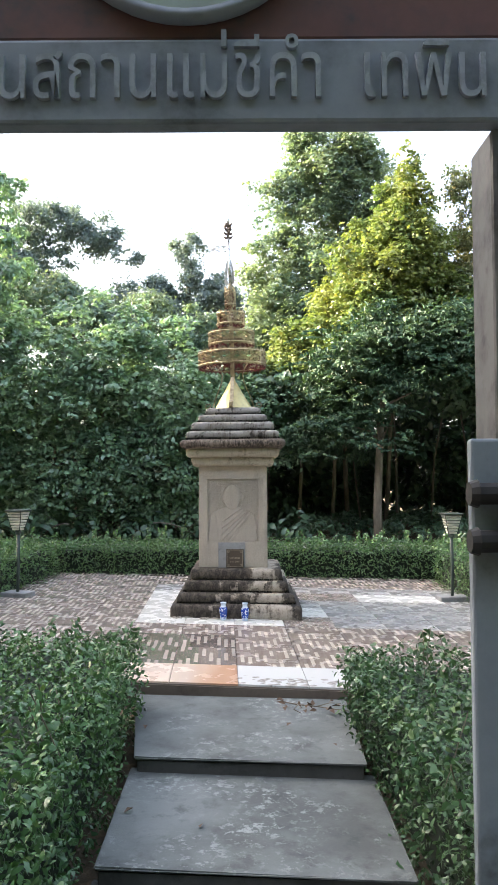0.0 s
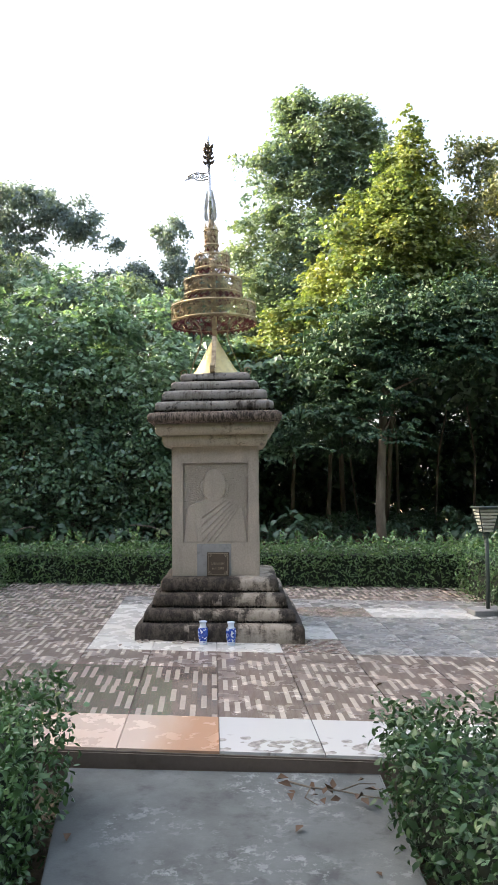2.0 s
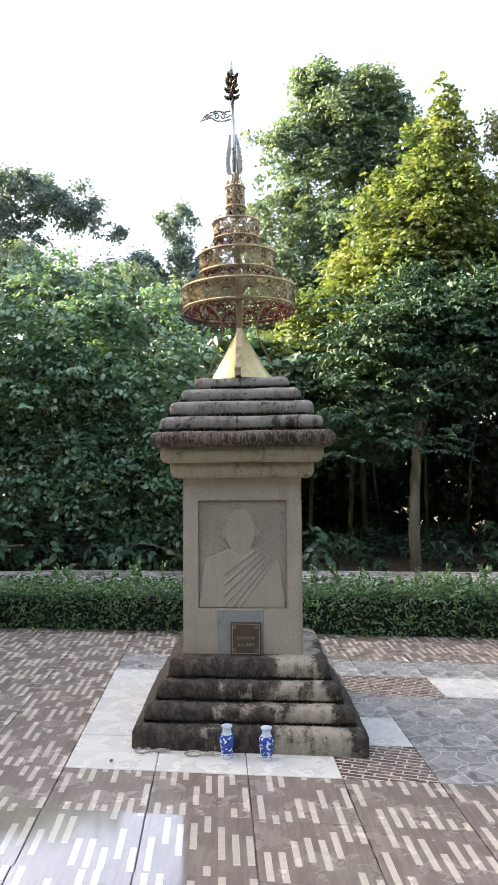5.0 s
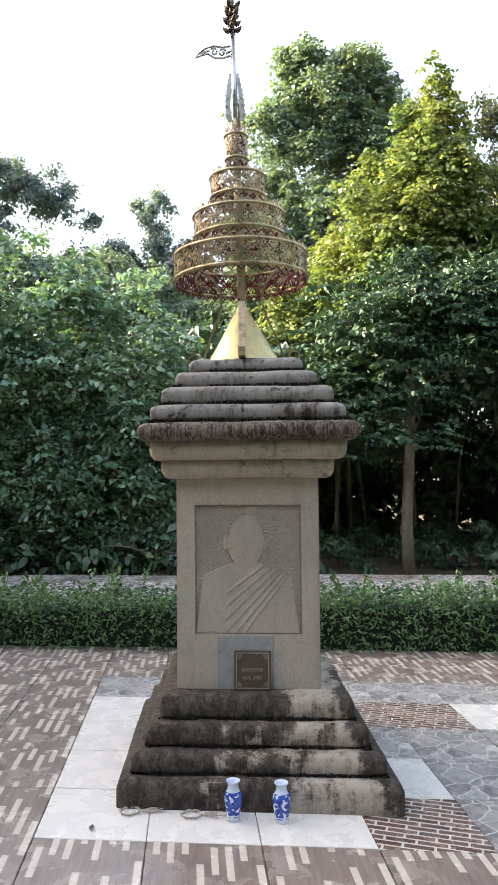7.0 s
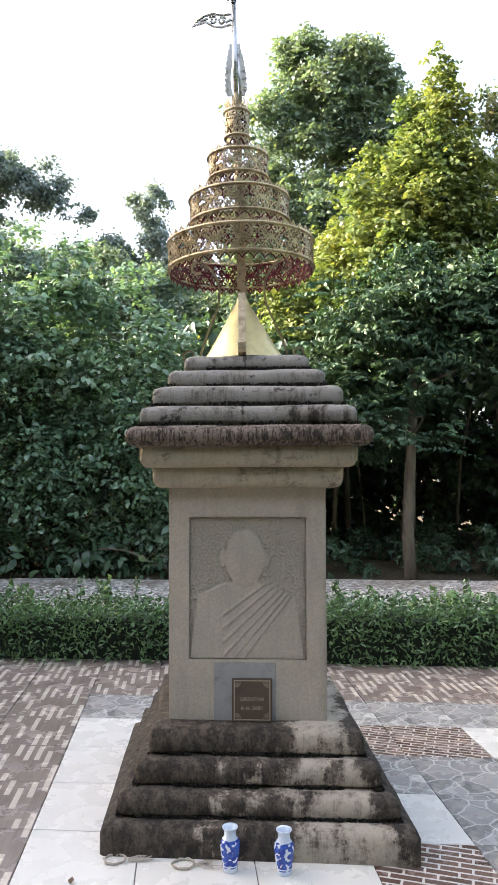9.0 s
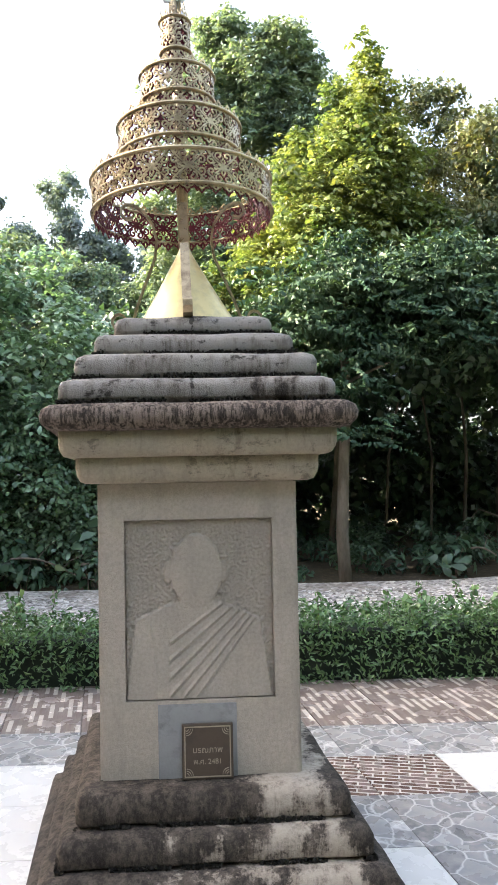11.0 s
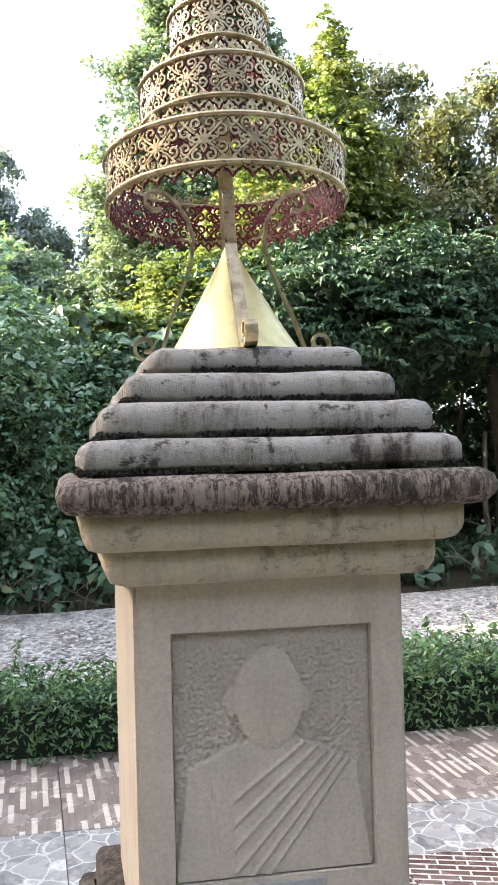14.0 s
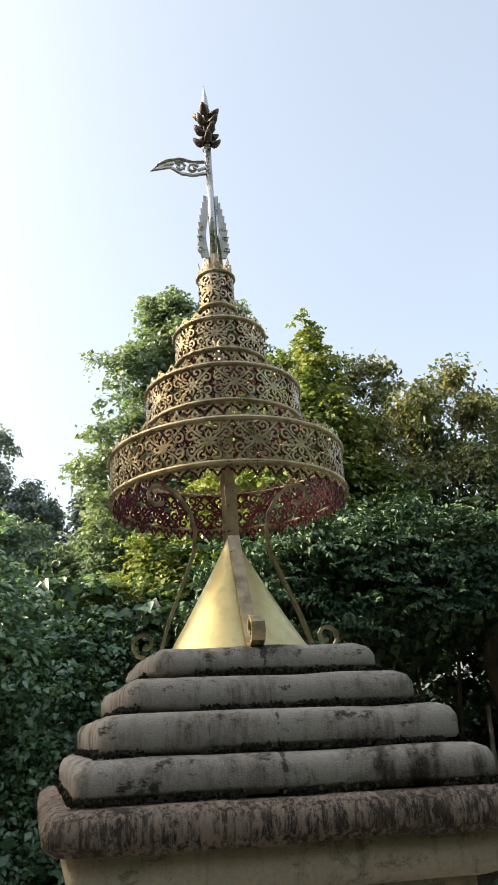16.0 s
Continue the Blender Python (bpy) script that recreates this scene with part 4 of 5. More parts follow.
def wrapped(motif, cells, r, z0, width, thick, sign=1):
    """Bends copies of a flat motif round a cylinder as flat bars."""
    verts, faces = [], []
    cell = 2 * math.pi * r / cells
    for k in range(cells):
        for line in motif:
            ring0 = None
            for i, p in enumerate(line):
                a, b = line[max(i - 1, 0)], line[min(i + 1, len(line) - 1)]
                dx, dz = b[0] - a[0], b[1] - a[1]
                ln = math.hypot(dx, dz) or 1
                nx, nz = -dz / ln * width / 2, dx / ln * width / 2
                start = len(verts)
                for q, rr in ((1, thick / 2), (-1, thick / 2), (-1, -thick / 2), (1, -thick / 2)):
                    ang = (k * cell + p[0] + nx * q) / r
                    verts.append(((r + rr) * math.cos(ang), (r + rr) * math.sin(ang), z0 + sign * (p[1] + nz * q)))
                if ring0 is not None:
                    for j in range(4):
                        faces.append((ring0 + j, ring0 + (j + 1) % 4, start + (j + 1) % 4, start + j))
                ring0 = start
    return mesh_from(verts, faces)


def hoop(r, z, t=0.006):
    return lathe([(r + t * math.cos(a), z + t * math.sin(a)) for a in [i * math.pi / 3 for i in range(6)]], 64, True)


# radius, foot, height, cells
Z = -1.772
for r, z0, z1, cells, fringe, crest in ((0.304, 2.165, 2.272, 17, 0.014, 0.024), (0.208, 2.36, 2.46, 12, 0.018, 0.024), (0.125, 2.548, 2.642, 7, 0.02, 0.024), (0.05, 2.73, 2.84, 3, 0.03, 0.05)):
    h = z1 - z0
    c = 2 * math.pi * r / cells
    band = part("tier", wrapped(lattice_motif(c, h), cells, r, z0 + Z, 0.0048, 0.004), GOLD, umbrella, "gilded openwork scroll band")
    part("hoop", hoop(r + 0.003, z0 + Z), GOLD, band, "", True)
    part("hoop", hoop(r + 0.003, z1 + Z), GOLD, band, "", True)
    small = max(8, int(2 * math.pi * r / 0.045))
    part("crest", wrapped(crest_motif(2 * math.pi * r / small, crest) + [ring_pts(0, crest * 0.45, 0.007)], small, r - 0.002, z1 + Z + 0.004, 0.0045, 0.003), GOLD, band, "row of pierced leaf points")
    part("fringe", wrapped(crest_motif(2 * math.pi * r / small, fringe) + [ring_pts(0, fringe * 0.4, 0.008)], small, r - 0.002, z0 + Z - 0.004, 0.005, 0.003, -1), GOLD, band, "hanging pierced leaf fringe")
    part("lining", wrapped(lattice_motif(c, h) , cells, r - 0.005, z0 + Z, 0.0062, 0.002), RED, band, "red-painted inner face")
    part("fringe_lining", wrapped(crest_motif(2 * math.pi * r / small, fringe + 0.012), small, r - 0.006, z0 + Z - 0.004, 0.0065, 0.002, -1), RED, band, "red-painted inner face")

part("cone", lathe([(0.176, 0.0), (0.172, 0.006), (0.132, 0.07), (0.08, 0.16), (0.03, 0.25), (0.012, 0.29)], 40), GOLD_LIGHT, umbrella, "smooth gold-painted sheet cone", True)
bm = bmesh.new()
for a in range(3):
    w = a * 2.094 + 0.5
    tube(bm, [(0.012 * math.cos(w), 0.012 * math.sin(w), 0.25), (0.012 * math.cos(w), 0.012 * math.sin(w), 1.15)], 0.009, 8)
part("mast", bm, GOLD, umbrella, "", True)
for q in range(4):
    w = q * math.pi / 2 - math.pi / 2 + 0.03
    cw, sw = math.cos(w), math.sin(w)
    pts = [(0.226 + (0.034 - 0.0023 * i) * math.cos(t), 0.036 + (0.034 - 0.0023 * i) * math.sin(t)) for i, t in enumerate([-1.57 + k * 0.62 for k in range(12)])][::-1]
    if q in (0, 2):
        pts += [(0.2, 0.004), (0.182, 0.012), (0.148, 0.07), (0.09, 0.17), (0.045, 0.25), (0.03, 0.29), (0.028, 0.34), (0.028, 0.43)]
    else:
        pts += [(0.2, 0.004), (0.19, 0.012), (0.165, 0.09), (0.128, 0.18), (0.1, 0.25), (0.093, 0.31), (0.103, 0.36), (0.128, 0.4), (0.155, 0.425)]
        pts += [(0.185 + 0.026 * math.cos(t), 0.41 + 0.026 * math.sin(t)) for t in (2.0, 1.2, 0.4, -0.4, -1.3, -2.2)]
    strap(bm := bmesh.new(), [(p[0] * cw, p[0] * sw, p[1]) for p in pts], (-sw, cw, 0), 0.03 if q in (0, 2) else 0.02, 0.008)
    part("scroll_bracket", bm, GOLD, umbrella, "flat gilded iron bracket with scrolled ends")
# finial on the mast
part("pole", tube(bmesh.new(), [(0, 0, 1.05), (0, 0, 1.57)], 0.011, 12), STEEL, umbrella, "bright metal tube", True)
for sx in (-1, 1):
    bm = bmesh.new()
    rows = []
    for q in range(37):
        u = q / 36
        tooth = (u * 9) % 1.0
        inner = 0.012 + 0.009 * math.sin(math.pi * min(1.0, u * 1.6))
        outer = 0.017 + 0.029 * math.sin(math.pi * (0.2 + 0.8 * u)) ** 0.8 * (1 - 0.45 * u) + 0.011 * tooth * (1 - 0.6 * u)
        rows.append([bm.verts.new((sx * x, y, 1.145 + 0.225 * u + 0.012 * tooth * (x == outer))) for x, y in ((inner, -0.003), (max(outer, inner + 0.006), -0.003), (max(outer, inner + 0.006), 0.003), (inner, 0.003))])
    for a, b in zip(rows, rows[1:]):
        for q in range(4):
            bm.faces.new((a[q], a[(q + 1) % 4], b[(q + 1) % 4], b[q]))
    bm.faces.new(rows[0][::-1])
    bm.faces.new(rows[-1])
    for z, r in ((0.028, 0.012), (0.07, 0.009), (0.105, 0.007)):
        tube(bm, [(sx * x, -0.004, 1.145 + zz) for x, zz in spiral(0.04 - z * 0.08, z, r, 1.2, -1.5, 1, 8)], 0.0028, 5)
    part("flame_wing", bm, PALE_GILT, umbrella, "pierced silver flame leaf")
bm = bmesh.new()
flag = [(-0.012, 1.458), (-0.05, 1.448), (-0.085, 1.452), (-0.12, 1.475), (-0.15, 1.468), (-0.178, 1.458), (-0.16, 1.48), (-0.13, 1.5), (-0.09, 1.51), (-0.05, 1.5), (-0.012, 1.503)]
lines = [flag, spiral(-0.05, 1.475, 0.02, 1.2, 0.5, 1, 10), spiral(-0.09, 1.481, 0.02, 1.2, 2.5, -1, 10), [(-0.11, 1.49), (-0.13, 1.485), (-0.155, 1.472)], [(-0.012, 1.48), (-0.035, 1.468)]]
for line in lines:
    tube(bm, [(x, 0, z) for x, z in line], 0.0055, 5)
part("pennant", bm, PALE_GILT, umbrella, "small pierced silver metal pennant")
for lv, z in enumerate((1.575, 1.612, 1.65, 1.688)):
    for k in range(4):
        a = k * math.pi / 2 + lv * 0.4
        bm = bmesh.new()
        bmesh.ops.create_icosphere(bm, subdivisions=2, radius=1.0)
        for v in bm.verts:
            t = v.co.x
            v.co = Vector((0.026 + t * 0.02, v.co.y * 0.013, v.co.z * 0.012 + 0.012 * (t + 0.3) ** 2))
        pb = part("bud", bm, DARK_BRONZE, umbrella, "dark bronze leaf bud" if k == 0 and lv == 0 else "", True)
        pb.matrix_local = pose(0, 0, z, 0, 0, math.degrees(a))
part("pole", tube(bmesh.new(), [(0.02, 0, 1.1), (0.014, 0, 1.36)], 0.006, 8), STEEL, umbrella, "", True)
part("bud_stem", lathe([(0.01, 1.56), (0.012, 1.7), (0.015, 1.71), (0.009, 1.725)], 12), DARK_BRONZE, umbrella, "", True)
part("spire", lathe([(0.011, 1.72), (0.013, 1.73), (0.008, 1.77), (0.003, 1.80), (0.0, 1.828)], 12), STEEL, umbrella, "silver spire tip", True)

# ---------- offerings at the foot ----------
vase = thing("porcelain_vase", "small blue and white flowered porcelain vase on the tiles", "vase", pose(-0.098, 6.80, 0.0014), "pair of vases")
part("body", lathe([(r * 0.88, z * 0.86) for r, z in ((0.026, 0.0), (0.028, 0.004), (0.03, 0.03), (0.036, 0.075), (0.038, 0.1), (0.034, 0.118), (0.024, 0.128), (0.022, 0.145), (0.024, 0.155), (0.0295, 0.163), (0.029, 0.167), (0.022, 0.162), (0.018, 0.14), (0.018, 0.12))], 32), VASE, vase, "", True)
copy_thing(vase, pose(0.08, 6.79, -0.0007, 0, 0, 80))
for gx, gy, gr, gs in ((-0.49, 6.845, 0.036, 1), (-0.255, 6.825, 0.036, 2)):
    g = thing("dried_garland", "dried flower garland ring lying on the tiles", "garland", pose(gx, gy, -0.012 * gx + 0.004), "dried garlands")
    rr = random.Random(gs)
    bm = bmesh.new()
    tube(bm, [(gr * math.cos(a) * rr.uniform(0.9, 1.1), gr * 0.9 * math.sin(a) * rr.uniform(0.9, 1.1), rr.uniform(0, 0.004)) for a in [i * 2 * math.pi / 24 for i in range(25)]], 0.004, 5)
    part("ring", bm, PANEL_ROUGH, g)
    for k in range(7):
        a = rr.uniform(-0.6, 0.6)
        bm = tube(bmesh.new(), [(gr + 0.01, rr.uniform(-0.01, 0.01), 0.002), (gr + 0.04, 0.02 * math.sin(a * 3), 0.004), (gr + rr.uniform(0.05, 0.1), rr.uniform(-0.04, 0.04), 0.0)], 0.002, 4)
        part("string", bm, PANEL_ROUGH, g)

branch = thing("fallen_branch", "dry fallen twig with withered leaves on the cement step", "twig", pose(0.62, 4.7, -0.055))
part("twig", tube(bmesh.new(), [(-0.17, 0.1, 0.006), (-0.08, 0.03, 0.012), (0.02, 0.01, 0.01), (0.12, -0.04, 0.012), (0.2, -0.05, 0.006)], 0.004, 5, 0.5), BARK, branch)
part("side_twig", tube(bmesh.new(), [(-0.08, 0.03, 0.012), (-0.1, -0.05, 0.01), (-0.06, -0.09, 0.004)], 0.003, 5, 0.5), BARK, branch)
part("side_twig", tube(bmesh.new(), [(0.02, 0.01, 0.01), (0.09, 0.07, 0.012), (0.15, 0.09, 0.004)], 0.003, 5, 0.5), BARK, branch)
DRY = make_paint("withered_leaf", (0.12, 0.075, 0.045), (0.05, 0.035, 0.025), 0.8)
rgl = np.random.default_rng(3)
for k in range(16):
    c = np.array([[rgl.uniform(-0.18, 0.2), rgl.uniform(-0.1, 0.11), 0.014]])
    part("withered_leaf", leaves(c, np.array([[0, 0, 1.0]]), 0.045, 0.3, 0.0, 0.28, k), DRY, branch)
for k, (lx, ly, lz) in enumerate(((-0.2, 4.35, -0.055), (-0.1, 3.6, -0.125), (0.72, 4.2, -0.066), (0.2, 3.5, -0.128), (0.5, 4.45, -0.06), (-0.6, 6.7, 0.012), (0.3, 5.6, 0.0), (-1.2, 6.1, 0.018), (0.9, 5.9, -0.006))):
    lf = thing("fallen_leaf", "small withered brown leaf lying on the ground", "leaf", pose(lx, ly, lz, 0, 0, k * 77), "fallen leaves")
    part("blade", leaves(np.array([[0, 0, 0.006]]), np.array([[0, 0, 1.0]]), 0.04, 0.2, 0.0, 0.3, k), DRY, lf)

# ---------- garden lamps ----------
def garden_lamp(x, y, z, turn):
    l = thing("garden_lamp", "low garden lamp with ribbed tapered shade on a dark post", "lamp", pose(x, y, z, 0, 0, turn), "garden lamps")
    part("footing", box(-0.14, 0.14, -0.09, 0.09, -0.12, 0.05, 0.01), CEMENT, l, "rough concrete block")
    part("post", tube(bmesh.new(), [(0, 0, 0.05), (0.004, 0, 0.3), (0, 0, 0.62)], 0.016, 10), LAMP_GREEN, l, "", True)
    part("collar", lathe([(0.022, 0.6), (0.03, 0.615), (0.03, 0.63), (0.02, 0.64)], 16), LAMP_GREEN, l, "", True)
    bm = bmesh.new()
    for i in range(7):
        zz = 0.64 + i * 0.026
        w = 0.042 + 0.0052 * i * 1.1
        tmp = box(-w, w, -w, w, zz, zz + 0.018, 0.004, 1)
        me = bpy.data.meshes.new("tmp")
        tmp.to_mesh(me)
        tmp.free()
        bm.from_mesh(me)
        bpy.data.meshes.remove(me)
    part("shade", bm, LAMP_GLASS, l, "cream ribbed plastic shade")
    for sx in (-1, 1):
        for sy in (-1, 1):
            part("rib", tube(bmesh.new(), [(sx * 0.042, sy * 0.042, 0.635), (sx * 0.085, sy * 0.085, 0.825)], 0.004, 5), LAMP_GREEN, l)
    part("cap", box(-0.092, 0.092, -0.092, 0.092, 0.82, 0.836, 0.005), LAMP_GREEN, l)
    return l


garden_lamp(1.96, 8.02, -0.03, 8)
garden_lamp(-2.2, 7.75, 0.02, -12)

# ---------- gateway ----------
gate = thing("entrance_gate", "grey painted gateway beam and posts with raised lettering", "gate", pose(0.79, 1.46, 0, 0, 0, 4.6) @ pose(-0.79, -1.46, 0))
part("beam", box(-0.72, 0.88, 1.43, 1.456, 1.535, 1.623, 0.004), GATE_PAINT, gate, "grey lintel with raised letters")
part("header_panel", box(-0.72, 0.88, 1.436, 1.454, 1.6245, 1.95, 0.003), GATE_BROWN, gate, "brown weathered panel above the lintel")
disc = lathe([(0.0, 0), (0.135, 0), (0.14, 0.004), (0.14, 0.012), (0.0, 0.012)], 48)
d = part("emblem_disc", disc, GATE_DISC, gate, "plain grey-green round emblem")
d.matrix_local = pose(0.49, 1.434, 1.786, 90)
rim = part("emblem_rim", lathe([(0.138, -0.004), (0.146, -0.004), (0.15, 0.004), (0.146, 0.014), (0.138, 0.014)], 48, True), GATE_PAINT, gate, "", True)
rim.matrix_local = pose(0.49, 1.434, 1.786, 90)
for word in (0, 1):
    lettering("lettering", "นสถานแม่ชีคำ  เทพิน", 0.07, pose(0.547, 1.4285, 1.559, 90) @ Matrix.Diagonal((0.862, 1.17, 1.0, 1.0)), GATE_LETTER, gate, 0.004, "raised painted letters", word)
for sx, x0 in ((1, 0.802), (-1, -0.68)):
    p1 = part("post", box(x0, x0 + 0.075, 1.44, 1.515, -0.34, 1.5335, 0.005), GATE_PEEL, gate, "post with flaking dark paint")
    part("jamb_plate", box(x0 - 0.032 if sx > 0 else x0, x0 + 0.07, 1.425, 1.438, -0.3, 1.213, 0.003), GATE_PAINT, gate, "grey steel jamb plate")
    for z in (1.158, 1.112):
        b = bmesh.new()
        tube(b, [(x0 + 0.03, 1.414, z), (x0 - 0.01 * sx, 1.412, z + 0.001), (x0 - 0.03 * sx, 1.412, z + 0.001)], 0.011, 10)
        tube(b, [(x0 - 0.03 * sx, 1.412, z + 0.001), (x0 - 0.038 * sx, 1.412, z + 0.001)], 0.014, 12, 0.8)
        tube(b, [(x0 + 0.035, 1.414, z - 0.002), (x0 + 0.0, 1.414, z - 0.002)], 0.019, 12)
        part("hinge_pin", b, IRON, gate, "black iron hinge pin")

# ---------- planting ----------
hedge("hedge", "dense clipped green hedge beside the steps", -2.6, -0.06, 1.9, 4.72, -0.28, 0.34, 62000, 0.031, 11, -0.085, 60, LEAF_HEDGE_LIT)
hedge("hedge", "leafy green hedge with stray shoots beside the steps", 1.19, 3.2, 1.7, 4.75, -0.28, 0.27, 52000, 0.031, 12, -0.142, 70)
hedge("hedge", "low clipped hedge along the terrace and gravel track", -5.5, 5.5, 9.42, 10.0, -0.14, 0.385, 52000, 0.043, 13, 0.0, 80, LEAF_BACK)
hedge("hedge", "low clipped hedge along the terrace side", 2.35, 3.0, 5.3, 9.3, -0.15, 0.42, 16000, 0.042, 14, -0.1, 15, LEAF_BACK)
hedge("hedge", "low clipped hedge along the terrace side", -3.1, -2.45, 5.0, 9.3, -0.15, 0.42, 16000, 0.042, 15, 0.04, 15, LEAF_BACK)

tree("vine_thicket", "tall thicket of trees smothered in green climbing vines", (-3.5, 15.0, -0.2), (-3.4, 15.0, 2.6), 0.12,
     [(-1.9, 14.1, 2.6, 1.1, 0.9, 1.2), (-3.2, 14.0, 2.85, 1.1, 1.0, 1.5), (-4.6, 14.0, 2.85, 1.2, 1.0, 1.4), (-5.4, 13.9, 3.0, 1.0, 0.9, 1.5), (-6.6, 13.8, 2.7, 1.3, 1.0, 2.1), (-2.6, 14.35, 1.35, 1.5, 0.7, 0.9),
      (-4.4, 14.3, 1.3, 1.6, 0.7, 0.9), (-1.0, 14.7, 1.7, 0.8, 0.7, 1.1), (-6.2, 14.1, 1.3, 1.5, 0.7, 0.9), (-0.2, 15.2, 2.4, 1.0, 0.7, 1.0), (-8.0, 13.7, 2.5, 1.4, 1.0, 2.2), (-5.8, 14.7, 0.5, 1.2, 0.4, 0.5), (-3.8, 14.7, 0.5, 1.2, 0.4, 0.5), (-1.8, 14.8, 0.5, 1.1, 0.4, 0.5)],
     104000, 0.092, LEAF_VINE, 21, (0.12, 0.32), 64, 1.0, 0.75, 0.3, 0.7, 0.14, 5)
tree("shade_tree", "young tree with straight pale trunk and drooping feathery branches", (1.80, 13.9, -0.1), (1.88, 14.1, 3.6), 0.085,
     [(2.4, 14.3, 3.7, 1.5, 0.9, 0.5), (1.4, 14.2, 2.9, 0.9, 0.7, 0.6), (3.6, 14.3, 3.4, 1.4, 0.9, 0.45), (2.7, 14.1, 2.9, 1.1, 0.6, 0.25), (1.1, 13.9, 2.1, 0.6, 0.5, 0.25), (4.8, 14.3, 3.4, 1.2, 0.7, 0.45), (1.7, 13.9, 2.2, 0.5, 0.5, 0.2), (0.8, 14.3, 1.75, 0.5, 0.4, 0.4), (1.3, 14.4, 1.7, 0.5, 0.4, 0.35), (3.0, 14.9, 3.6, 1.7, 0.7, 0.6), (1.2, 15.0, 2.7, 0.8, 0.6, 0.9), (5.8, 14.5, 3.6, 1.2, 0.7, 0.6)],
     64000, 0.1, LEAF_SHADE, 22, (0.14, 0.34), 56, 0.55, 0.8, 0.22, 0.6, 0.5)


def frond_points(count, seed):
    """Leaflets in pairs along flat arching sprays at the edge of the shade tree's crown."""
    rng = np.random.default_rng(seed)
    cs, os_ = [], []
    for k in range(count):
        base = np.array([rng.uniform(0.7, 5.2), rng.uniform(13.35, 13.9), 0])
        base[2] = rng.choice([1.75, 2.15, 2.6, 3.05, 3.5] if base[0] < 2.3 else [2.85, 3.2, 3.6]) + rng.normal(0, 0.1) + 0.12 * (base[0] - 2.0) * (base[0] > 2)
        a = rng.uniform(-2.9, -0.25)
        d, ln = np.array([math.cos(a), 0.5 * math.sin(a), 0.12]), rng.uniform(0.45, 0.85)
        side = np.array([-d[1], d[0], 0])
        for i in range(13):
            u = i / 12
            for q in (-1, 1):
                cs.append(base + d * ln * u + np.array([0, 0, -0.28 * u * u * ln]) + side * q * 0.06 * (1 - 0.6 * u))
                os_.append(side * q * 0.6 + np.array([0, -0.25, 0.75]))
    return np.array(cs), np.array(os_)


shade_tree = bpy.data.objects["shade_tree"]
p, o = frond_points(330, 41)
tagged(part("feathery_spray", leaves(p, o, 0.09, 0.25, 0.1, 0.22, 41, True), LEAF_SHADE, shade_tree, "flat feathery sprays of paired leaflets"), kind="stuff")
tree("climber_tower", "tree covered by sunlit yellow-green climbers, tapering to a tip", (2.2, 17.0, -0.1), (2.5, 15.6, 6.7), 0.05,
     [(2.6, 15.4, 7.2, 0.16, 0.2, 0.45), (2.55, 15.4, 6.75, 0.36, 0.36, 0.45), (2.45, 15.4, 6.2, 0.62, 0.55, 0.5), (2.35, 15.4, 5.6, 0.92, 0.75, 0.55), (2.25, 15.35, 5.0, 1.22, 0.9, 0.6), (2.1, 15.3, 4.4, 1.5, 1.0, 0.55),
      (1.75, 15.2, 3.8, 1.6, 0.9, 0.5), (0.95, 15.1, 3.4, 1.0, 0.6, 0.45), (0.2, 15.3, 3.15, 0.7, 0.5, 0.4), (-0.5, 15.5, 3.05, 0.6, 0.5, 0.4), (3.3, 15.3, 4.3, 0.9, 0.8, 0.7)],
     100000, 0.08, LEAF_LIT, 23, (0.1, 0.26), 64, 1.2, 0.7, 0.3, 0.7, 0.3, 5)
tree("tall_tree", "tall broadleaf tree rising above the thicket", (1.5, 18.6, -0.1), (1.3, 17.8, 7.2), 0.06,
     [(1.2, 17.6, 8.2, 1.0, 1.0, 0.7), (2.1, 17.6, 8.1, 0.7, 0.7, 0.6), (0.1, 17.5, 7.4, 0.7, 0.7, 0.7), (0.9, 17.5, 6.6, 1.1, 0.9, 0.8), (-0.1, 17.4, 5.7, 0.8, 0.7, 0.8), (0.3, 17.3, 4.6, 1.2, 0.9, 0.8), (2.0, 17.5, 6.6, 0.8, 0.8, 0.9), (0.6, 17.4, 8.6, 0.5, 0.6, 0.4), (1.3, 17.2, 5.6, 0.9, 0.7, 0.7), (1.6, 17.4, 7.3, 0.9, 0.7, 0.6), (1.2, 17.2, 4.6, 0.8, 0.6, 0.6)],
     78000, 0.088, LEAF_MID, 24, (0.15, 0.32), 44, 0.8, 0.6, 0.27, 0.8, 0.28, 4)
tree("tall_tree", "dense broadleaf trees at the edge, sunlit tips put into the leaf colour", (5.6, 16.6, -0.1), (5.6, 16.6, 5.0), 0.16,
     [(4.9, 16.4, 6.2, 0.9, 0.8, 0.9), (6.4, 16.4, 6.1, 1.3, 0.9, 0.9), (5.4, 16.0, 4.9, 1.4, 0.9, 0.9), (7.4, 16.2, 5.0, 1.5, 0.9, 1.3), (5.0, 15.6, 4.0, 1.4, 0.8, 0.7), (6.8, 15.6, 3.6, 1.6, 0.8, 1.2), (4.1, 17.0, 7.0, 0.5, 0.5, 0.9), (8.8, 15.8, 4.5, 1.4, 0.9, 2.0), (3.8, 15.8, 4.4, 0.9, 0.7, 0.8), (3.35, 15.8, 5.2, 0.6, 0.5, 0.8), (3.1, 15.7, 4.5, 0.6, 0.4, 0.6), (4.2, 16.2, 5.6, 0.7, 0.6, 0.7)],
     84000, 0.095, LEAF_SUN_TIP, 25, (0.16, 0.38), 38, 0.7, 0.7, 0.27, 0.8, 0.4)
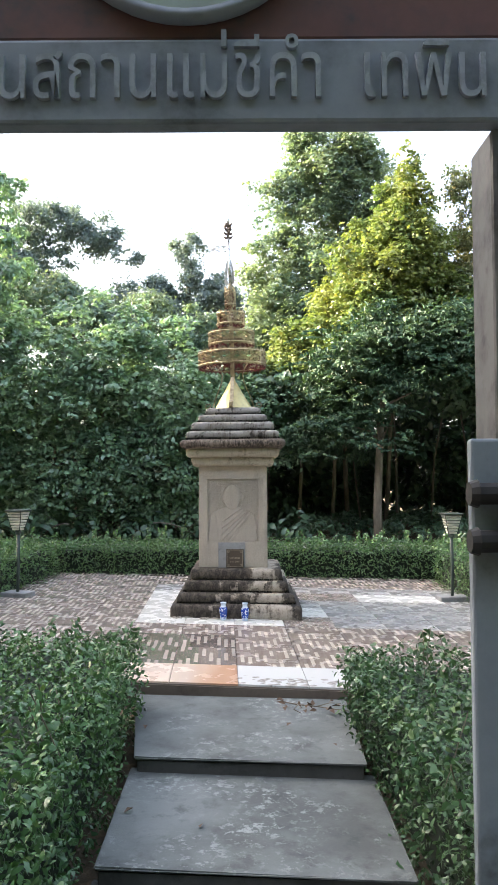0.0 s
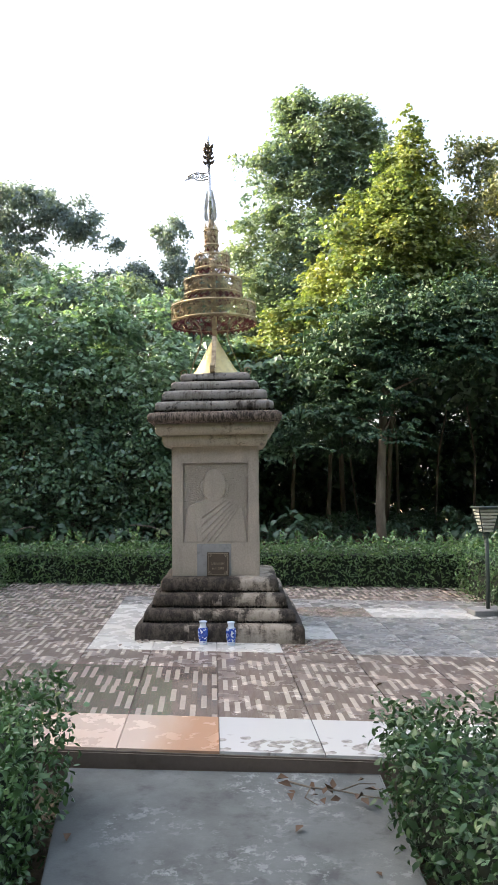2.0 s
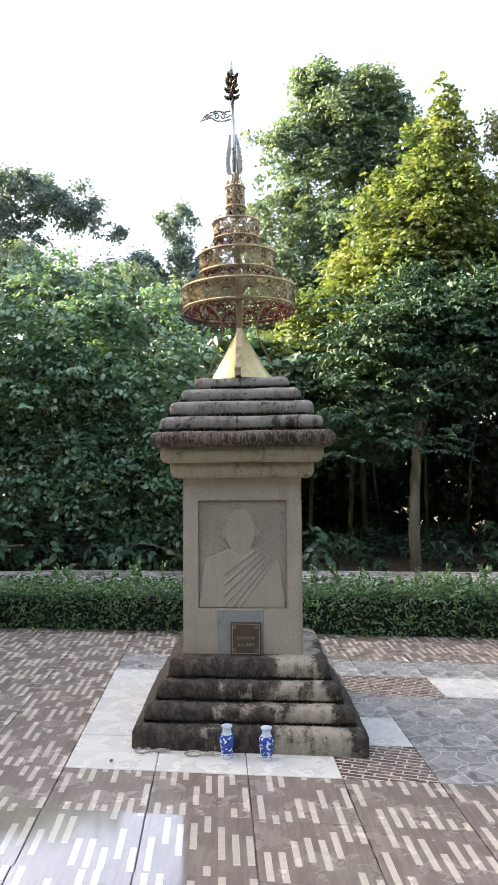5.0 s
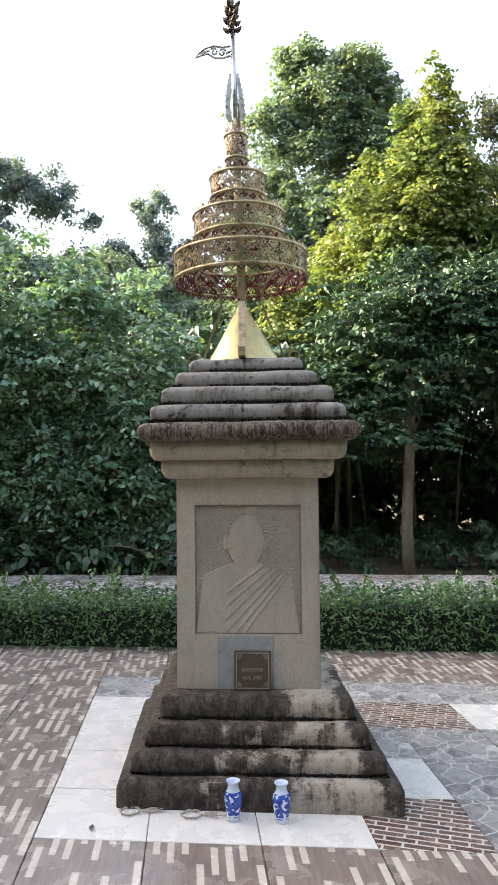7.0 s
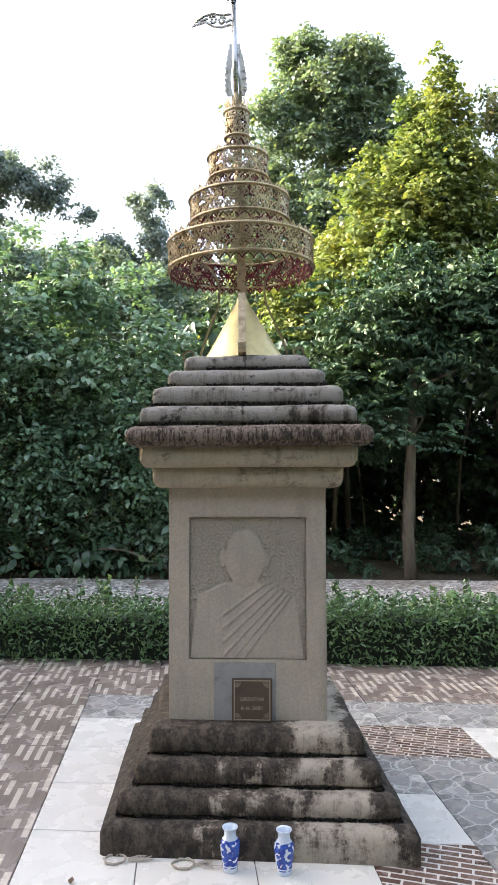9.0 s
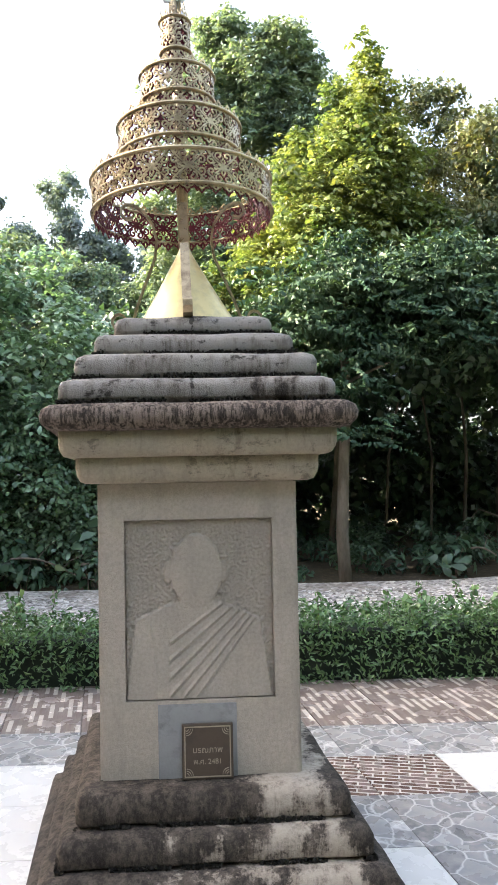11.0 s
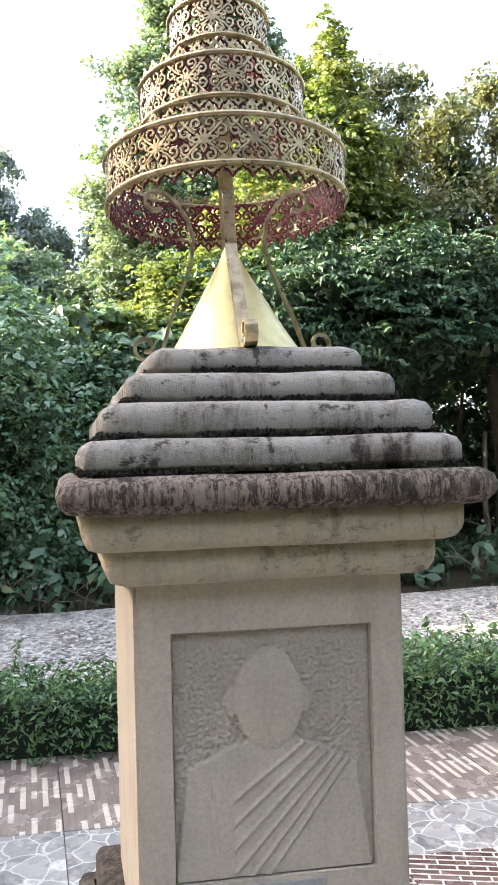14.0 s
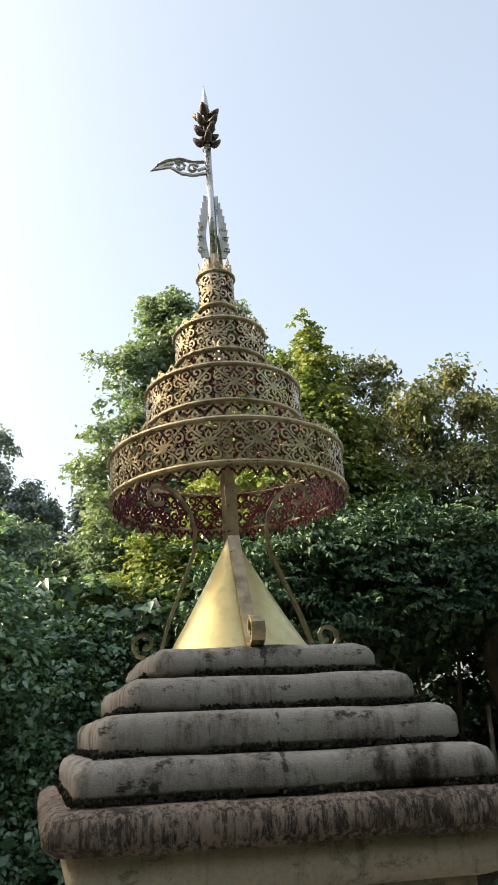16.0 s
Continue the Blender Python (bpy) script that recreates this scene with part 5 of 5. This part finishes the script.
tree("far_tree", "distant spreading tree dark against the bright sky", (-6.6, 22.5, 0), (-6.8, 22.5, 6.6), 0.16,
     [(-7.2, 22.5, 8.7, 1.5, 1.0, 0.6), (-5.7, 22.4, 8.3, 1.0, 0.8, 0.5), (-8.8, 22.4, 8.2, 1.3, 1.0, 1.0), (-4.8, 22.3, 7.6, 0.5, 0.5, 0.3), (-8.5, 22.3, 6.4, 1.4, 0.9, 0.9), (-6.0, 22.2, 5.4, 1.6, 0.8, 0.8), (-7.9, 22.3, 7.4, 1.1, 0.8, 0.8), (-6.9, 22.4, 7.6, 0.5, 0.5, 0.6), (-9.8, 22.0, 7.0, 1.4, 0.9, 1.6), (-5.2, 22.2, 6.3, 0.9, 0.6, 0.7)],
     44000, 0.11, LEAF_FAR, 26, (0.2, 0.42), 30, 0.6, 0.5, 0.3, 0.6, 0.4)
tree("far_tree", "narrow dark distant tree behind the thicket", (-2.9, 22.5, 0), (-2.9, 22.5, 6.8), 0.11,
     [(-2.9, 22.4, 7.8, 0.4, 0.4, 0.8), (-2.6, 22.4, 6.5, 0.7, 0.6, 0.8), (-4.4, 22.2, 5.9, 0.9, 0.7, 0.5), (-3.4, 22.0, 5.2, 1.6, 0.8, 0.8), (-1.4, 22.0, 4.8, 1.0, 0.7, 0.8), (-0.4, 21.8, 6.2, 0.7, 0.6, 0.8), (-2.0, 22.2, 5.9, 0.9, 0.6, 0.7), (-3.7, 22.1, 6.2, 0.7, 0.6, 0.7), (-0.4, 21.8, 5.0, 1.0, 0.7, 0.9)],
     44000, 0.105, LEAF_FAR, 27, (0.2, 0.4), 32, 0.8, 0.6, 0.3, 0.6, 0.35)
tree("undergrowth_tree", "sunlit yellow-green bushy trees behind the thicket", (-5.0, 18.5, 0), (-5.0, 18.5, 4.5), 0.1,
     [(-5.6, 18.4, 5.2, 1.2, 0.9, 0.8), (-3.8, 18.4, 4.7, 1.1, 0.8, 0.7), (-7.4, 18.2, 5.6, 1.3, 0.9, 0.9), (-2.4, 18.2, 4.6, 0.8, 0.7, 0.8), (-1.4, 18.2, 4.0, 1.0, 0.8, 0.7), (-0.4, 18.0, 3.6, 1.1, 0.8, 1.0)],
     48000, 0.09, LEAF_MID, 28, (0.22, 0.42), 28, 0.7, 0.6, 0.32, 0.55, 0.3)
tree("edge_tree", "dark leafy tree at the garden's edge", (-7.2, 12.6, 0), (-7.2, 12.6, 4.5), 0.12,
     [(-4.85, 13.5, 4.9, 0.5, 0.6, 0.8), (-4.95, 13.6, 6.3, 0.4, 0.5, 0.5), (-6.9, 12.4, 5.0, 0.9, 0.8, 0.7), (-7.6, 12.2, 3.6, 1.2, 0.8, 1.0), (-6.6, 12.0, 2.2, 0.9, 0.7, 1.0), (-8.4, 12.2, 5.2, 1.2, 0.9, 1.2)],
     36000, 0.11, LEAF_VINE, 29, (0.22, 0.42), 28, 0.6, 0.7, 0.28, 0.5, 0.28)
# two out-of-view trees, added to keep direct sun off the garden
tree("shade_giant", "added unseen leafy tree that blocks the sun from the garden", (-11.5, 9.0, -0.2), (-11.5, 9.0, 6.5), 0.3,
     [(-11.5, 10.0, 7.4, 2.6, 2.8, 2.2), (-11.8, 7.4, 6.8, 2.4, 2.4, 2.2), (-11.6, 12.6, 5.2, 2.2, 2.2, 2.0), (-11.0, 9.6, 4.4, 2.2, 3.0, 1.8), (-11.4, 6.0, 4.4, 2.0, 2.6, 2.0)],
     22000, 0.34, LEAF_TREE, 31, (0.5, 0.9), 26, 0.7, 0.5, 0.36, 0.6, 0.2)
tree("shade_giant", "added unseen leafy tree that blocks the sun from the garden", (-10.5, 1.5, -0.2), (-10.5, 1.5, 5.0), 0.28,
     [(-10.5, 3.4, 6.6, 2.2, 2.4, 2.2), (-10.5, 0.6, 7.0, 2.2, 2.6, 2.2), (-10.2, 2.0, 3.8, 2.0, 3.0, 1.8), (-10.4, -2.0, 6.2, 2.0, 2.6, 2.4), (-10.4, -1.5, 3.4, 2.0, 2.4, 2.0), (-10.2, 4.6, 3.4, 1.8, 2.0, 1.8)],
     22000, 0.34, LEAF_TREE, 35, (0.5, 0.9), 26, 0.7, 0.5, 0.36, 0.6, 0.2)
tree("understorey", "dark bushy growth filling the wood under the canopy", (4.6, 15.2, -0.2), (4.6, 15.2, 1.8), 0.05,
     [(6.8, 14.8, 1.3, 1.3, 0.6, 1.4), (8.2, 14.6, 1.3, 1.3, 0.6, 1.5), (3.6, 15.0, 0.35, 0.6, 0.3, 0.35), (4.6, 14.6, 0.3, 0.6, 0.3, 0.35)],
     14000, 0.1, LEAF_TREE, 36, (0.18, 0.36), 30, 0.7, 0.7, 0.28, 0.5, 0.3)
shade = thing("far_woods", "dense dark woodland closing the view behind the trees", "woodland", kind="stuff")
p, o = blob_points([(x, 19.6 + 0.5 * math.sin(x * 1.3), 1.6 + 0.4 * math.sin(x), 1.5, 0.6, 2.2) for x in range(-13, 15)], 44000, 30, (0.3, 0.6), 14, 1.0)
part("leaf_mass", leaves(p, o, 0.2, 0.6, 0.6, 0.4, 30), LEAF_TREE, shade)
# leaf roof added over the wood to keep its inside dark
p, o = blob_points([(x, y, (3.1 if x > 0 else 2.95) + 0.2 * math.sin(x * 2.1 + y), 1.2, 1.0, 0.4) for x in range(-11, 13, 2) for y in (15.7, 16.8, 18.0, 19.0)], 70000, 32, (0.4, 0.7), 16, 0.4, 0.15, 0.0)
part("canopy", leaves(p, o, 0.17, 0.5, 0.4, 0.4, 32), LEAF_TREE, shade)
p, o = blob_points([(x * 0.9, y, 0.02, 0.8, 0.5, z) for x in range(-11, 13) for y, z in ((17.2, 0.5), (15.9, 0.35), (14.7, 0.22))], 22000, 33, (0.2, 0.4), 10, 0.8)
p2, o2 = blob_points([(x, 21.0, 0.9, 1.2, 0.5, 1.2) for x in range(-14, 16)], 26000, 34, (0.4, 0.7), 14, 1.0)
part("back_growth", leaves(p2, o2, 0.28, 0.5, 0.4, 0.42, 34), LEAF_TREE, shade)
part("low_growth", leaves(p, o, 0.12, 0.5, 0.4, 0.2, 33), LEAF_TREE, shade)
for i in range(26):
    rr = random.Random(i)
    x, y = -9 + i * 0.72, 17.4 + rr.uniform(-0.3, 0.6)
    part("stem", tube(bmesh.new(), [(x, y, -0.3), (x + rr.uniform(-0.2, 0.2), y, 1.5), (x + rr.uniform(-0.5, 0.5), y, 3.2)], rr.uniform(0.02, 0.05), 6, 0.6), BARK, shade)
# unseen belt behind and to the right, added to dim front faces
rear = thing("rear_woods", "added unseen woodland that dims the light from behind the gate", "woodland", kind="stuff")
p, o = blob_points([(x, -8.5 + 0.8 * math.sin(x * 1.7), z, 1.8, 1.3, 1.9) for x in range(-14, 17, 2) for z in (1.4, 4.4, 7.4, 10.2)]
                   + [(12.5 + 0.6 * math.sin(y), y, z, 1.2, 1.8, 1.8) for y in range(-7, 14, 2) for z in (1.4, 4.2, 7.0)], 46000, 37, (0.6, 1.0), 16, 0.9)
part("leaf_mass", leaves(p, o, 0.5, 0.6, 0.5, 0.4, 37), LEAF_TREE, rear)
for i in range(14):
    rr = random.Random(90 + i)
    x = -13 + i * 2.1
    part("stem", tube(bmesh.new(), [(x, -9.0, -0.4), (x + rr.uniform(-0.2, 0.2), -9.1, 3.0), (x + rr.uniform(-0.5, 0.5), -9.0, 6.5)], rr.uniform(0.08, 0.15), 7, 0.6), BARK, rear)
# broad-leaved plants at the foot of the wood
rng0 = random.Random(8)
for k in range(16):
    x = -5.5 + k * 0.72 + rng0.uniform(-0.25, 0.25)
    y = 13.75 + rng0.uniform(-0.15, 0.35)
    if 0.6 < x < 3.2:
        continue
    pl = thing("undergrowth_plant", "low broad-leaved green plant at the wood's edge", "plant", pose(x, y, -0.12), "undergrowth plants")
    n = rng0.randint(60, 110)
    rg = np.random.default_rng(k)
    c = rg.normal(0, 1, (n, 3)) * np.array([0.2, 0.15, 0.17]) + np.array([0, 0, 0.32])
    c[:, 2] = np.abs(c[:, 2])
    part("foliage", leaves(c, np.stack([c[:, 0] * 2, c[:, 1] * 2 - 0.3, np.full(n, 0.8)], axis=1), 0.17, 0.35, 0.3, 0.26, k, True), LEAF_TREE, pl)
    for q in range(5):
        a = rng0.uniform(0, 6.28)
        part("stalk", tube(bmesh.new(), [(0, 0, -0.1), (0.08 * math.cos(a), 0.08 * math.sin(a), 0.2), (0.18 * math.cos(a), 0.18 * math.sin(a), 0.42)], 0.007, 5, 0.5), BARK, pl)

def bare_branch(x, y, z, turn, scale):
    """A dead, leafless bough lying in the undergrowth, with side twigs."""
    b = thing("bare_branch", "pale leafless dead branch lying in the undergrowth", "branch", pose(x, y, z, 0, 0, turn), "dead branches")
    line = [Vector((u * scale, 0.06 * math.sin(u * 5), 0.34 - 0.3 * u + 0.05 * math.sin(u * 7))) for u in [i / 9 for i in range(10)]]
    part("bough", tube(bmesh.new(), line, 0.014, 6, 0.35), BARK, b, smooth=True)
    for i, (q, rise, way) in enumerate(((2, 0.22, 0.3), (4, 0.16, -0.25), (5, 0.26, 0.35), (7, 0.12, 0.2))):
        p = line[q]
        part("twig", tube(bmesh.new(), [p, p + Vector((0.1, way * 0.3, rise * 0.6)), p + Vector((0.24, way * 0.5, rise))], 0.006, 5, 0.4), BARK, b)


for x, y, z, turn, scale in ((-2.1, 13.55, 0.02, 0, 1.3), (-1.3, 13.5, -0.06, 12, 1.0), (-3.6, 13.6, 0.0, 170, 0.9), (3.3, 13.7, -0.02, 8, 0.9)):
    bare_branch(x, y, z, turn, scale)

# ---------- floor tiles ----------
def tile_mesh(material):
    bm = bmesh.new()
    a, b = PU / 2 - 0.0016, PV / 2 - 0.0016
    t, l = [], []
    for su, sv in ((-1, -1), (1, -1), (1, 1), (-1, 1)):
        x, y = su * a - 0.115 * sv * b, sv * b - 0.025 * su * a
        t.append(bm.verts.new((x, y, -0.012 * x)))
        l.append(bm.verts.new((x, y, -0.012 * x - 0.012)))
    bm.faces.new(t)
    bm.faces.new(l[::-1])
    for i in range(4):
        bm.faces.new((t[i], l[i], l[(i + 1) % 4], t[(i + 1) % 4]))
    bmesh.ops.bevel(bm, geom=[e for e in bm.edges if all(v in t for v in e.verts)], offset=0.0012, segments=1, affect="EDGES")
    bmesh.ops.recalc_face_normals(bm, faces=bm.faces)
    me = bpy.data.meshes.new("tile")
    bm.to_mesh(me)
    bm.free()
    me.materials.append(material)
    return me


TILES = {m.name: tile_mesh(m) for m in (STRIP, STRIP_POLISHED, BRICKT, SLATE, WHITE, BEIGE, ORANGE, FLORAL)}


def tile_kind(i, j):
    if j == 0:
        return FLORAL if i in (0, 1) else BEIGE if i in (-2, -1) else WHITE
    if j in (1, 2) and -3 <= i <= -1:
        return STRIP_POLISHED
    if j == 4:
        return WHITE if -2 <= i <= 0 else BRICKT if i == 1 else SLATE if i > 1 else STRIP
    if j in (5, 6, 7) and -2 <= i <= 0:
        return WHITE
    if j == 5:
        return WHITE if i == 1 else SLATE if i > 1 else STRIP
    if j == 6:
        return SLATE if i > 0 else STRIP
    if j == 7:
        return BRICKT if i in (1, 2) else WHITE if i in (3, 4) else SLATE if i > 0 else STRIP
    if j == 8:
        return SLATE if i >= -2 else STRIP
    return STRIP


rt = random.Random(4)
for j in range(11):
    for i in range(-6, 6):
        k = tile_kind(i, j)
        if j == 0 and i == -1:
            k = ORANGE
        ob = new("tile", TILES[k.name])
        ob.parent = deck
        ob.location = floor_at((i + 0.5) * PU, (j + 0.5) * PV) + Vector((0, 0, rt.uniform(-0.0008, 0.0008)))
        if k is STRIP_POLISHED:
            ob.rotation_euler.x = radians(2.2)      # tiles settled towards the steps
